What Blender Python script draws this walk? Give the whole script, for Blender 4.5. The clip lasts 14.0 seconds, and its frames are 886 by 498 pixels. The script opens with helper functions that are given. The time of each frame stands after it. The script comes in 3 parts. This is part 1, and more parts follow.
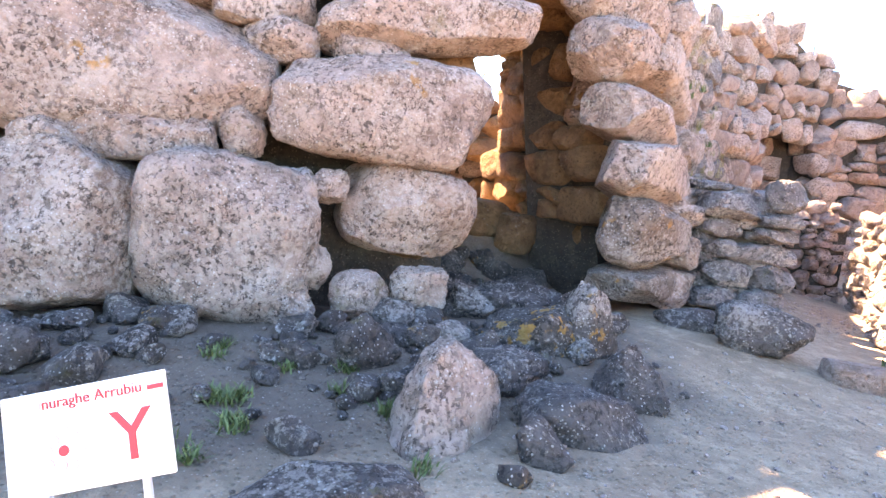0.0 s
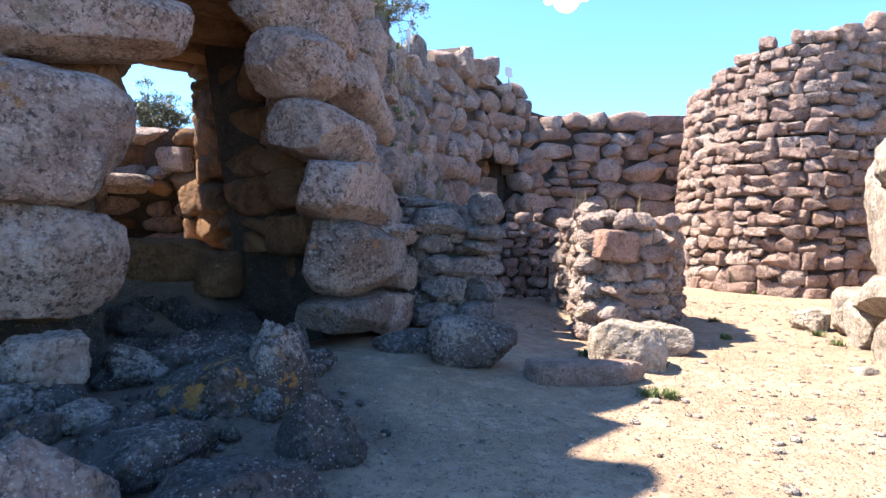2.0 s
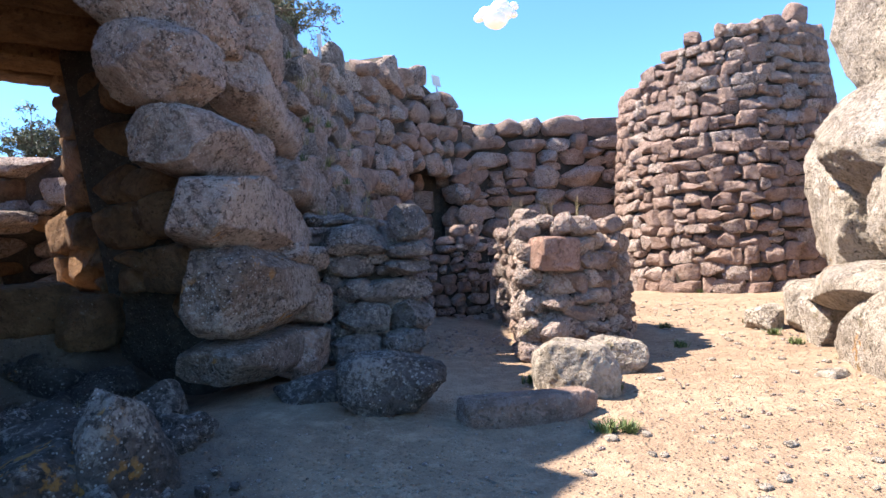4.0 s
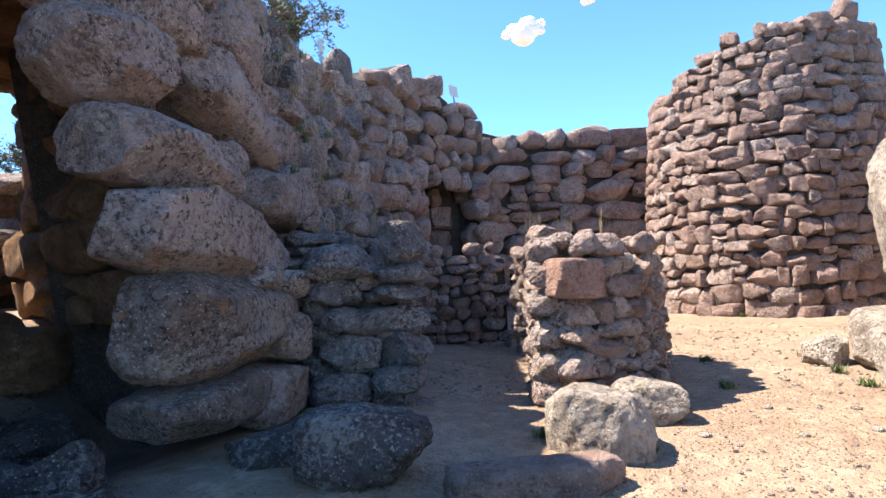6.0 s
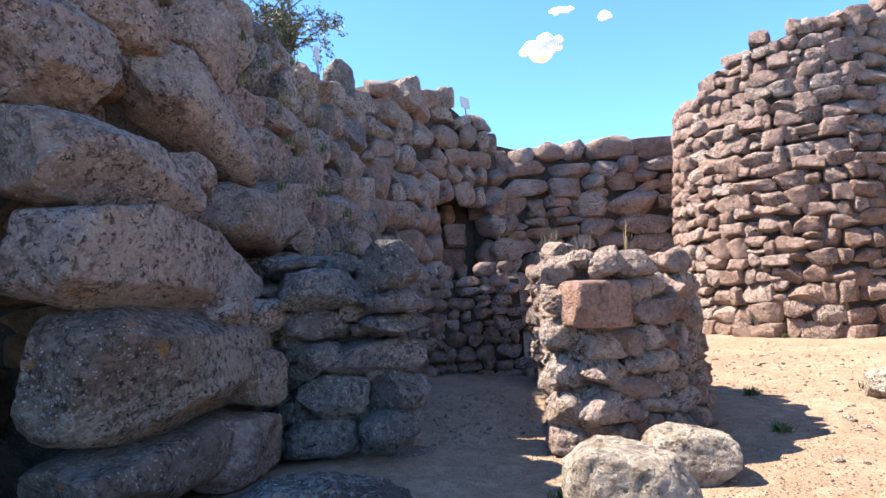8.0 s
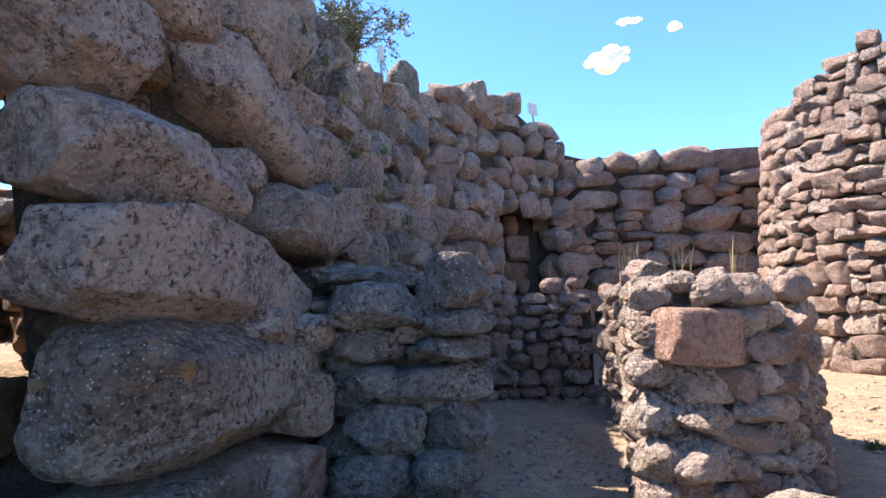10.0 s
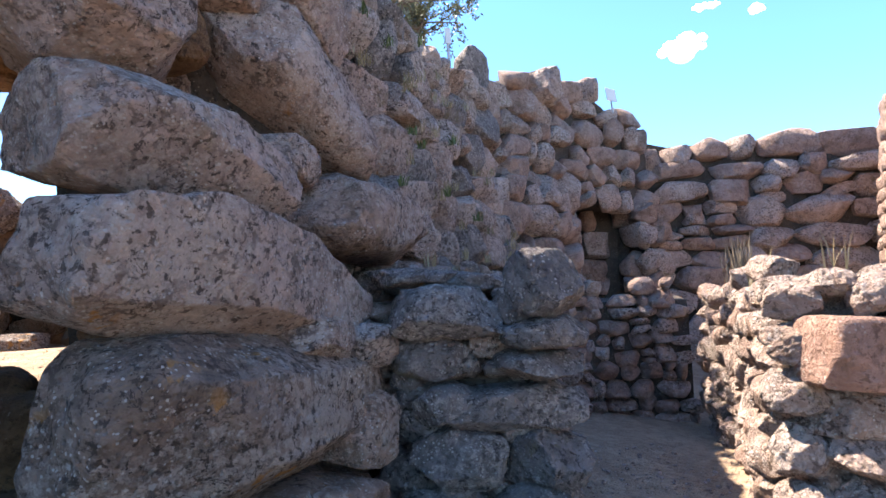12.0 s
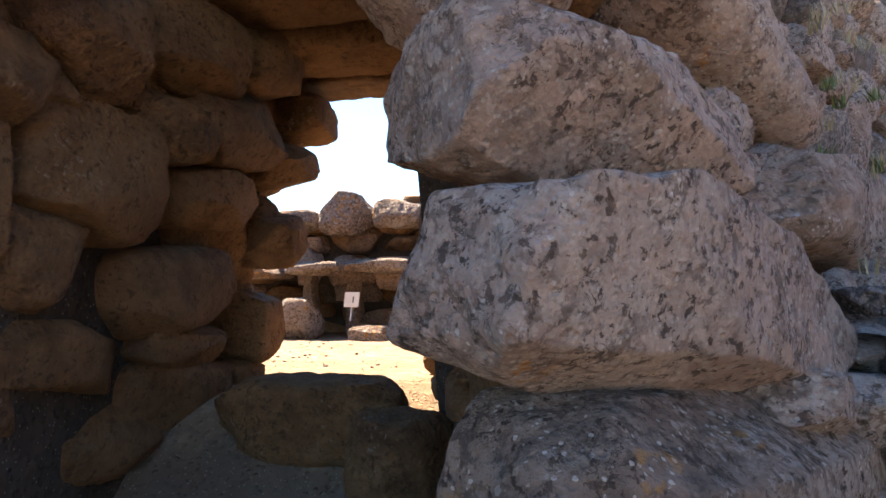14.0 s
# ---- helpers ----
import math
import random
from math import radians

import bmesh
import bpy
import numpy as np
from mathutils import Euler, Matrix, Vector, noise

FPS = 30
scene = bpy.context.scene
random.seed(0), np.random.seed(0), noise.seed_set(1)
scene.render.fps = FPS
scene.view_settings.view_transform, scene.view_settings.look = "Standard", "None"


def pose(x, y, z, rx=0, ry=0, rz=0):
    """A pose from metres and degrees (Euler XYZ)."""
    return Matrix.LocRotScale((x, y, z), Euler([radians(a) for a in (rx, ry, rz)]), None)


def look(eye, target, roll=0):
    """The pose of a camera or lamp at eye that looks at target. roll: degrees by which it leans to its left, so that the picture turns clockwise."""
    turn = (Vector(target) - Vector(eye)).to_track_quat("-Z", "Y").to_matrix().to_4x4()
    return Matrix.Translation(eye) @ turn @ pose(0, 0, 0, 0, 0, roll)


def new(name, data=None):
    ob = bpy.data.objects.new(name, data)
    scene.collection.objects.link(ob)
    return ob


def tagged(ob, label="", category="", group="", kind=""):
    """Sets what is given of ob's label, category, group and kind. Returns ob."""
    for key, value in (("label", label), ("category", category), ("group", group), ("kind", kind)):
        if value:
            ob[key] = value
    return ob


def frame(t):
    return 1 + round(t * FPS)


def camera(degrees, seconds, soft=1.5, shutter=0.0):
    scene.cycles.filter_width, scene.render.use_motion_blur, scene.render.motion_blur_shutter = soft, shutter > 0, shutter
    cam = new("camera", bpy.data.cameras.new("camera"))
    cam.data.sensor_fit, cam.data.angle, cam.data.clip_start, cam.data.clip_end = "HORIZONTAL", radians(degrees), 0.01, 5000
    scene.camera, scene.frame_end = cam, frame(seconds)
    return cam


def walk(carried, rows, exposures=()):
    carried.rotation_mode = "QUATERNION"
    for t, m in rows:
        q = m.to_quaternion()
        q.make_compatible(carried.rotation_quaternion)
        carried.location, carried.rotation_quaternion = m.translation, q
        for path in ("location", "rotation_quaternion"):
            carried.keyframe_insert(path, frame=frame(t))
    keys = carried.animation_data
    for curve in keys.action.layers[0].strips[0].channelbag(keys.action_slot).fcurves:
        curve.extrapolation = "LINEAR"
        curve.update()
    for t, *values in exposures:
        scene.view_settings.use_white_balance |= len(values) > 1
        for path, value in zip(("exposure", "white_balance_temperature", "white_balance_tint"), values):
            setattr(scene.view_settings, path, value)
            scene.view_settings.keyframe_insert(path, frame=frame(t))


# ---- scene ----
cam = camera(75.3, 14.0)
PATH = [
    (0, (-0.047, -0.676, 1.308), (0.058, 1.308, 1.077), 6.1),
    (0.5, (0.176, -0.61, 1.311), (0.451, 1.362, 1.127), 4.5),
    (1, (0.39, -0.537, 1.293), (0.87, 1.4, 1.157), 3.6),
    (1.5, (0.552, -0.391, 1.266), (1.243, 1.484, 1.174), 3.1),
    (2, (0.698, -0.22, 1.259), (1.564, 1.581, 1.201), 1.0),
    (2.5, (0.835, -0.038, 1.256), (1.841, 1.69, 1.217), -1.6),
    (2.7, (0.889, 0.053, 1.257), (1.94, 1.754, 1.223), -2.3),
    (4.8, (1.603, 0.562, 1.246), (2.582, 2.305, 1.272), -3.2),
    (5, (1.66, 0.633, 1.241), (2.626, 2.383, 1.275), -3.1),
    (5.5, (1.83, 0.819, 1.266), (2.773, 2.582, 1.312), -2.9),
    (6, (1.996, 0.98, 1.307), (2.936, 2.744, 1.368), -3.1),
    (6.5, (2.128, 1.13, 1.32), (3.083, 2.885, 1.4), -3.8),
    (7, (2.26, 1.263, 1.329), (3.225, 3.012, 1.42), -4.5),
    (7.5, (2.405, 1.408, 1.332), (3.35, 3.167, 1.44), -4.5),
    (8, (2.507, 1.531, 1.357), (3.381, 3.325, 1.484), -4.0),
    (8.5, (2.575, 1.656, 1.384), (3.343, 3.497, 1.531), -3.6),
    (8.7, (2.602, 1.7, 1.389), (3.328, 3.557, 1.545), -3.4),
    (10.8, (2.754, 2.26, 1.43), (3.449, 4.127, 1.61), -1.5),
    (11, (2.788, 2.293, 1.425), (3.485, 4.158, 1.607), -1.7),
    (11.5, (2.78, 2.504, 1.432), (3.457, 4.377, 1.612), -2.2),
    (12, (2.803, 2.673, 1.459), (3.266, 4.611, 1.639), -1.9),
    (12.5, (2.713, 2.919, 1.465), (2.903, 4.901, 1.656), -1.6),
    (13, (2.568, 3.164, 1.469), (2.488, 5.152, 1.671), -0.4),
    (13.5, (2.405, 3.43, 1.521), (2.084, 5.394, 1.715), 0.6),
    (14, (2.249, 3.575, 1.601), (1.733, 5.5, 1.774), 0.4),
]
walk(cam, [(t, look(eye, target, roll)) for t, eye, target, roll in PATH],
     [(0, 4.0, 10400, 26), (1, 3.6, 9500, 24), (1.6, 2.8, 7600, 18), (2.2, 1.85, 6900, 12), (2.7, 1.8, 6900, 12), (5, 1.65, 6900, 12), (8, 1.75, 6900, 12), (11, 1.85, 7000, 12), (12.5, 2.3, 7600, 15), (13.2, 2.05, 8300, 16), (14, 2.35, 9100, 18)])

# ---- sky, sun ----
SUN = Vector((-0.765, 0.645, 1.58)).normalized()
world = bpy.data.worlds.new("sky")
scene.world = world
world.use_nodes = True
sky = world.node_tree.nodes.new("ShaderNodeTexSky")
sky.sky_type, sky.sun_disc = "NISHITA", False
sky.sun_elevation, sky.sun_rotation = math.asin(SUN.z), math.atan2(SUN.x, SUN.y)
sky.altitude, sky.air_density, sky.dust_density, sky.ozone_density = 600, 1.0, 0.0, 1.0
world.node_tree.nodes["Background"].inputs["Strength"].default_value = 0.128
tint = world.node_tree.nodes.new("ShaderNodeMix")
tint.data_type, tint.blend_type = "RGBA", "MULTIPLY"
tint.inputs[0].default_value, tint.inputs[7].default_value = 1.0, (0.43, 0.735, 1.03, 1)
world.node_tree.links.new(sky.outputs[0], tint.inputs[6])
world.node_tree.links.new(tint.outputs[2], world.node_tree.nodes["Background"].inputs["Color"])
lamp = bpy.data.lights.new("sun", "SUN")
lamp.energy, lamp.angle, lamp.color = 4.9, radians(0.53), (1.0, 0.95, 0.87)
new("sun", lamp).matrix_world = look(SUN * 50, (0, 0, 0))


# ---- materials ----
class Nodes:
    """Short hand for a node material."""

    def __init__(self, name):
        self.mat = bpy.data.materials.new(name)
        self.mat.use_nodes = True
        self.tree = self.mat.node_tree
        self.bsdf = self.tree.nodes["Principled BSDF"]
        self.place = self.tree.nodes.new("ShaderNodeNewGeometry").outputs["Position"]
        self.random = self.tree.nodes.new("ShaderNodeObjectInfo").outputs["Random"]

    def put(self, socket, value):
        if isinstance(value, bpy.types.NodeSocket):
            self.tree.links.new(value, socket)
        elif isinstance(value, tuple) and len(value) == 3 and socket.type == "RGBA":
            socket.default_value = (*value, 1)
        else:
            socket.default_value = value

    def noise(self, scale, detail=4, rough=0.55, vector=None, distortion=0.0):
        n = self.tree.nodes.new("ShaderNodeTexNoise")
        n.inputs["Scale"].default_value, n.inputs["Detail"].default_value = scale, detail
        n.inputs["Roughness"].default_value, n.inputs["Distortion"].default_value = rough, distortion
        self.put(n.inputs["Vector"], vector or self.place)
        return n.outputs["Fac"]

    def cells(self, scale, vector=None):
        n = self.tree.nodes.new("ShaderNodeTexVoronoi")
        n.inputs["Scale"].default_value = scale
        self.put(n.inputs["Vector"], vector or self.place)
        return n.outputs["Distance"]

    def ramp(self, value, lo, hi, a=0.0, b=1.0):
        n = self.tree.nodes.new("ShaderNodeMapRange")
        n.interpolation_type = "SMOOTHSTEP"
        for i, v in enumerate((value, lo, hi, a, b)):
            self.put(n.inputs[i], v)
        return n.outputs[0]

    def math(self, op, a, b=0.0):
        n = self.tree.nodes.new("ShaderNodeMath")
        n.operation = op
        self.put(n.inputs[0], a), self.put(n.inputs[1], b)
        return n.outputs[0]

    def mix(self, fac, a, b, kind="MIX"):
        n = self.tree.nodes.new("ShaderNodeMix")
        n.data_type, n.blend_type = "RGBA", kind
        self.put(n.inputs[0], fac), self.put(n.inputs[6], a), self.put(n.inputs[7], b)
        return n.outputs[2]

    def finish(self, color, rough=0.9, height=None, strength=0.5, distance=0.02):
        self.put(self.bsdf.inputs["Base Color"], color)
        self.put(self.bsdf.inputs["Roughness"], rough)
        self.bsdf.inputs["Specular IOR Level"].default_value = 0.25
        if height is not None:
            n = self.tree.nodes.new("ShaderNodeBump")
            n.inputs["Strength"].default_value, n.inputs["Distance"].default_value = strength, distance
            self.put(n.inputs["Height"], height)
            self.put(self.bsdf.inputs["Normal"], n.outputs[0])
        return self.mat


def stone_material(name, dark, light, lichen=0.5, orange=0.3, pits=0.5, size=1.0, warm=(0.30, 0.17, 0.10)):
    """Weathered basalt: mottled grain, pale crusts of lichen, black spots and pits, some orange lichen."""
    m = Nodes(name)
    shift = m.tree.nodes.new("ShaderNodeVectorMath")
    shift.operation = "ADD"
    m.put(shift.inputs[0], m.place)
    turn = m.tree.nodes.new("ShaderNodeCombineXYZ")
    for i, k in enumerate((31.0, 57.0, 83.0)):
        m.put(turn.inputs[i], m.math("MULTIPLY", m.random, k))
    m.put(shift.inputs[1], turn.outputs[0])
    at = shift.outputs[0]
    broad, mid, fine = m.noise(1.6 / size, 3, vector=at), m.noise(7 / size, 6, 0.6, at), m.noise(45 / size, 5, 0.65, at)
    c = m.mix(m.ramp(broad, 0.3, 0.7), dark, light)
    c = m.mix(m.ramp(m.random, 0.2, 1.0, 0.0, 0.35), c, warm)
    c = m.mix(m.ramp(mid, 0.35, 0.65, 0.0, 0.55), c, tuple(v * 1.3 for v in light))
    c = m.mix(m.ramp(m.noise(3.1 / size, 4, 0.6, at, 0.4), 0.52, 0.70, 0.0, 0.55), c, tuple(v * k for v, k in zip(dark, (0.75, 0.72, 0.60))))
    c = m.mix(0.6, c, m.mix(fine, (0.25, 0.25, 0.25), (0.75, 0.75, 0.75)), "OVERLAY")
    # pale crusts, broad and ragged, a little lighter than the stone
    crust_at = m.math("ADD", m.math("MULTIPLY", m.noise(21 / size, 10, 0.74, at, 0.3), 0.75), m.math("MULTIPLY", m.noise(1.3 / size, 3, 0.5, at), 0.5))
    edge = 0.76 - 0.24 * lichen
    crust = m.ramp(crust_at, edge, edge + 0.07)
    pale = tuple(0.45 * v + 0.55 * k for v, k in zip(light, (0.60, 0.515, 0.455)))
    c = m.mix(m.math("MULTIPLY", crust, 0.8), c, m.mix(m.noise(75, 4, 0.7, at), tuple(v * 0.66 for v in pale), tuple(v * 1.3 for v in pale)))
    # a mosaic of small crusts with dark seams
    warp = m.tree.nodes.new("ShaderNodeVectorMath")
    warp.operation = "ADD"
    m.put(warp.inputs[0], at)
    bend = m.tree.nodes.new("ShaderNodeCombineXYZ")
    for i, k in enumerate((17.0, 23.0, 29.0)):
        m.put(bend.inputs[i], m.math("MULTIPLY", m.noise(k / size, 4, 0.6, at), 0.10 * size))
    m.put(warp.inputs[1], bend.outputs[0])
    seam = m.math("MULTIPLY", m.ramp(m.cells(27 / size, warp.outputs[0]), 0.50, 0.74), m.ramp(m.noise(4.2 / size, 5, 0.65, at), 0.40, 0.58))
    c = m.mix(m.math("MULTIPLY", seam, min(0.75, 1.1 * lichen)), c, tuple(v * 0.5 for v in dark))
    # dark patches and short cracks, in clusters
    where = m.ramp(m.noise(2.1 / size, 4, 0.6, at), 0.34, 0.56)
    patch = m.math("MULTIPLY", m.ramp(m.noise(25 / size, 7, 0.66, at, 0.25), 0.555, 0.605), where)
    vein = m.math("ABSOLUTE", m.math("SUBTRACT", m.noise(13 / size, 5, 0.6, at, 1.2), 0.5))
    vein = m.math("MULTIPLY", m.ramp(vein, 0.004, 0.016, 1.0, 0.0), m.ramp(m.noise(6 / size, 4, 0.6, at), 0.52, 0.60))
    black = m.math("MAXIMUM", patch, vein)
    c = m.mix(m.math("MULTIPLY", black, 0.9 * pits), c, tuple(v * 0.34 for v in dark))
    # small round pale and white lichens
    dots = m.math("MULTIPLY", m.ramp(m.math("ADD", m.cells(15 / size, at), m.math("MULTIPLY", m.noise(38 / size, 4, 0.7, at), 0.7)), 0.48, 0.56, 1.0, 0.0), m.ramp(m.noise(2.3 / size, 3, 0.5, at), 0.50, 0.62))
    c = m.mix(m.math("MULTIPLY", dots, min(1.0, 1.1 * lichen)), c, m.mix(m.noise(90, 3, 0.6, at), (0.42, 0.38, 0.35), (0.68, 0.63, 0.58)))
    flecks = m.math("MULTIPLY", m.ramp(m.math("ADD", m.cells(36 / size, at), m.math("MULTIPLY", m.noise(70 / size, 3, 0.7, at), 0.5)), 0.42, 0.50, 1.0, 0.0), m.ramp(m.noise(3.4 / size, 5, 0.65, at, 0.5), 0.46, 0.54))
    c = m.mix(m.math("MULTIPLY", flecks, min(1.0, 1.1 * lichen)), c, (0.66, 0.62, 0.57))
    gold = m.math("MULTIPLY", m.ramp(m.noise(11, 5, 0.6, at), 0.52, 0.6), m.ramp(m.noise(1.7, 2, 0.5, at), 0.74 - 0.16 * orange, 0.80 - 0.16 * orange))
    c = m.mix(m.math("MULTIPLY", gold, 0.8), c, (0.50, 0.235, 0.06))
    olive = m.math("MULTIPLY", m.ramp(m.noise(5.5, 6, 0.65, at), 0.55, 0.66), m.ramp(m.noise(1.2, 2, 0.5, at), 0.55, 0.66))
    c = m.mix(m.math("MULTIPLY", olive, 0.5 * min(1.0, lichen + orange)), c, (0.17, 0.135, 0.05))
    hole = m.ramp(m.cells(22 / size, at), 0.10, 0.30)
    lumps = m.ramp(m.cells(9 / size, at), 0.0, 0.55)
    height = m.math("ADD", m.math("MULTIPLY", mid, 1.0), m.math("MULTIPLY", fine, 0.4))
    height = m.math("ADD", height, m.math("MULTIPLY", lumps, 0.22))
    height = m.math("ADD", height, m.math("MULTIPLY", m.noise(16 / size, 8, 0.7, at), 0.8))
    height = m.math("ADD", height, m.math("MULTIPLY", hole, 0.28 * pits))
    height = m.math("ADD", height, m.math("MULTIPLY", crust, 0.08))
    height = m.math("SUBTRACT", height, m.math("MULTIPLY", black, 0.12))
    return m.finish(c, 0.92, height, 1.0, 0.085 * size)


BASALT = stone_material("lichened_basalt", (0.275, 0.195, 0.163), (0.465, 0.345, 0.293), 0.60, 0.35, 1.0)
BASALT_GREY = stone_material("grey_basalt", (0.062, 0.050, 0.046), (0.13, 0.108, 0.098), 0.50, 0.5, 0.8, warm=(0.11, 0.078, 0.062))
BASALT_BROWN = stone_material("brown_lichened_basalt", (0.17, 0.122, 0.098), (0.31, 0.235, 0.195), 0.62, 0.9, 1.0, warm=(0.24, 0.16, 0.12))
BASALT_BRICK = stone_material("red_squared_basalt", (0.29, 0.165, 0.125), (0.43, 0.262, 0.205), 0.35, 0.1, 0.6, warm=(0.36, 0.19, 0.14))
BASALT_BLUE = stone_material("blue_grey_basalt", (0.135, 0.113, 0.106), (0.255, 0.222, 0.208), 0.5, 0.3, 0.9, warm=(0.20, 0.155, 0.135))
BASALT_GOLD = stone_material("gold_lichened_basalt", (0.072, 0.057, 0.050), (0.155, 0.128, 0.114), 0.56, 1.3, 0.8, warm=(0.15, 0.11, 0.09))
BASALT_RED = stone_material("reddish_basalt", (0.225, 0.148, 0.12), (0.385, 0.27, 0.222), 0.25, 0.12, 0.5, warm=(0.33, 0.195, 0.145))
# Lichen-free brown stone; its colour also holds the passage's shade and bounced light.
BASALT_SHADE_BROWN = stone_material("shade_toned_basalt", (0.125, 0.066, 0.036), (0.25, 0.14, 0.072), 0.0, 0.05, 0.6, warm=(0.34, 0.17, 0.065))
BASALT_PALE = stone_material("bleached_basalt", (0.32, 0.262, 0.212), (0.52, 0.438, 0.358), 0.5, 0.45, 0.9, warm=(0.36, 0.28, 0.22))


def earth_material(name, dark, light, humus=None):
    m = Nodes(name)
    c = m.mix(m.ramp(m.noise(0.9, 4), 0.3, 0.7), dark, light)
    c = m.mix(m.ramp(m.noise(9, 6, 0.65), 0.35, 0.7, 0.0, 0.6), c, tuple(v * 0.72 for v in dark))
    c = m.mix(0.5, c, m.mix(m.noise(70, 4, 0.7), (0.25, 0.25, 0.25), (0.75, 0.75, 0.75)), "OVERLAY")
    c = m.mix(m.math("MULTIPLY", m.ramp(m.noise(3.2, 5, 0.7), 0.56, 0.66), 0.35), c, tuple(v * 0.6 for v in dark))
    c = m.mix(m.math("MULTIPLY", m.ramp(m.noise(5.5, 8, 0.75), 0.5, 0.62), 0.4), c, tuple(v * 1.35 for v in light))
    if humus:
        parts = m.tree.nodes.new("ShaderNodeSeparateXYZ")
        m.put(parts.inputs[0], m.place)
        ragged = m.math("MULTIPLY", m.noise(1.3, 5, 0.65), 1.6)
        deep = m.math("ADD", m.math("SUBTRACT", m.math("MULTIPLY", parts.outputs[1], 0.95), m.math("MULTIPLY", parts.outputs[0], 0.311)), ragged)
        patch = m.math("MULTIPLY", m.ramp(deep, 2.2, 3.1), m.ramp(deep, 6.6, 7.4, 1.0, 0.0))
        patch = m.math("MULTIPLY", patch, m.ramp(m.math("ADD", parts.outputs[0], ragged), 2.5, 3.2, 1.0, 0.0))
        c = m.mix(m.math("MULTIPLY", patch, 0.9), c, m.mix(m.noise(14, 5, 0.7), humus, tuple(v * 1.9 for v in humus)))
    speck = m.ramp(m.cells(34), 0.12, 0.2)
    c = m.mix(m.math("MULTIPLY", m.math("SUBTRACT", 1.0, speck), 0.35), c, (0.5, 0.44, 0.37))
    height = m.math("ADD", m.math("MULTIPLY", m.noise(13, 7, 0.65), 1.0), m.math("MULTIPLY", m.ramp(m.cells(27), 0.0, 0.4, 1.0, 0.0), 0.5))
    return m.finish(c, 0.95, height, 0.9, 0.05)


DIRT = earth_material("trodden_earth", (0.27, 0.182, 0.122), (0.375, 0.266, 0.182), (0.085, 0.062, 0.048))
# Near-black, so the gaps between stones get their shade from this colour.
CORE_SHADE = earth_material("shade_dark_core", (0.05, 0.04, 0.032), (0.085, 0.065, 0.052))


def plain_material(name, color, rough=0.7, vary=0.15, scale=30):
    m = Nodes(name)
    c = m.mix(m.noise(scale, 5, 0.6), tuple(v * (1 - vary) for v in color), tuple(min(1, v * (1 + vary)) for v in color))
    return m.finish(c, rough)


def leaf_material(name, a, b):
    m = Nodes(name)
    isle = m.tree.nodes.new("ShaderNodeNewGeometry").outputs["Random Per Island"]
    m.finish(m.mix(isle, a, b), 0.55)
    m.bsdf.inputs["Transmission Weight"].default_value = 0.0
    return m.mat


LEAF = leaf_material("olive_leaf", (0.075, 0.085, 0.045), (0.20, 0.205, 0.12))
WEED = leaf_material("weed_leaf", (0.06, 0.085, 0.03), (0.14, 0.17, 0.06))
STRAW = leaf_material("dry_grass", (0.24, 0.19, 0.10), (0.38, 0.31, 0.19))
BARK = plain_material("bark", (0.14, 0.11, 0.085), 0.9, 0.4, 40)
WHITE = plain_material("white_board", (0.66, 0.63, 0.58), 0.45, 0.05, 12)
RED = plain_material("red_print", (0.42, 0.035, 0.045), 0.5, 0.08)
PINK = plain_material("faded_print", (0.50, 0.30, 0.27), 0.5, 0.1)
BLACK = plain_material("black_print", (0.03, 0.03, 0.03), 0.5, 0.1)
METAL = plain_material("grey_metal", (0.42, 0.43, 0.44), 0.4, 0.1)
CLOUD = plain_material("cloud_white", (0.9, 0.9, 0.9), 1.0, 0.02, 0.02)


# ---- stone shapes ----
def cube_sphere(n):
    """Points on a unit sphere in six n by n grids, and their quads."""
    index, points, faces = {}, [], []
    for axis in range(3):
        for side in (-1, 1):
            for i in range(n):
                for j in range(n):
                    quad = []
                    for a, b in ((i, j), (i + 1, j), (i + 1, j + 1), (i, j + 1)):
                        p = [0, 0, 0]
                        p[axis], p[(axis + 1) % 3], p[(axis + 2) % 3] = side * n, (2 * a - n) * 1, (2 * b - n) * 1
                        key = tuple(p)
                        if key not in index:
                            index[key] = len(points)
                            points.append([math.tan(v / n * math.pi / 4) for v in p])
                        quad.append(index[key])
                    faces.append(quad if side > 0 else quad[::-1])
    p = np.array(points)
    return p / np.linalg.norm(p, axis=1)[:, None], faces


SPHERES = {n: cube_sphere(n) for n in (2, 3, 5, 8, 34, 50)}


def ripple(p, rng, frequency, waves=7):
    """Smooth random relief at the points p."""
    total = np.zeros(len(p))
    for _ in range(waves):
        k = rng.normal(size=3)
        k *= frequency * rng.uniform(0.7, 1.4) / np.linalg.norm(k)
        total += np.sin(p @ k + rng.uniform(0, 6.28) + 0.6 * np.sin(p[:, ::-1] @ k * 0.7))
    return total / waves


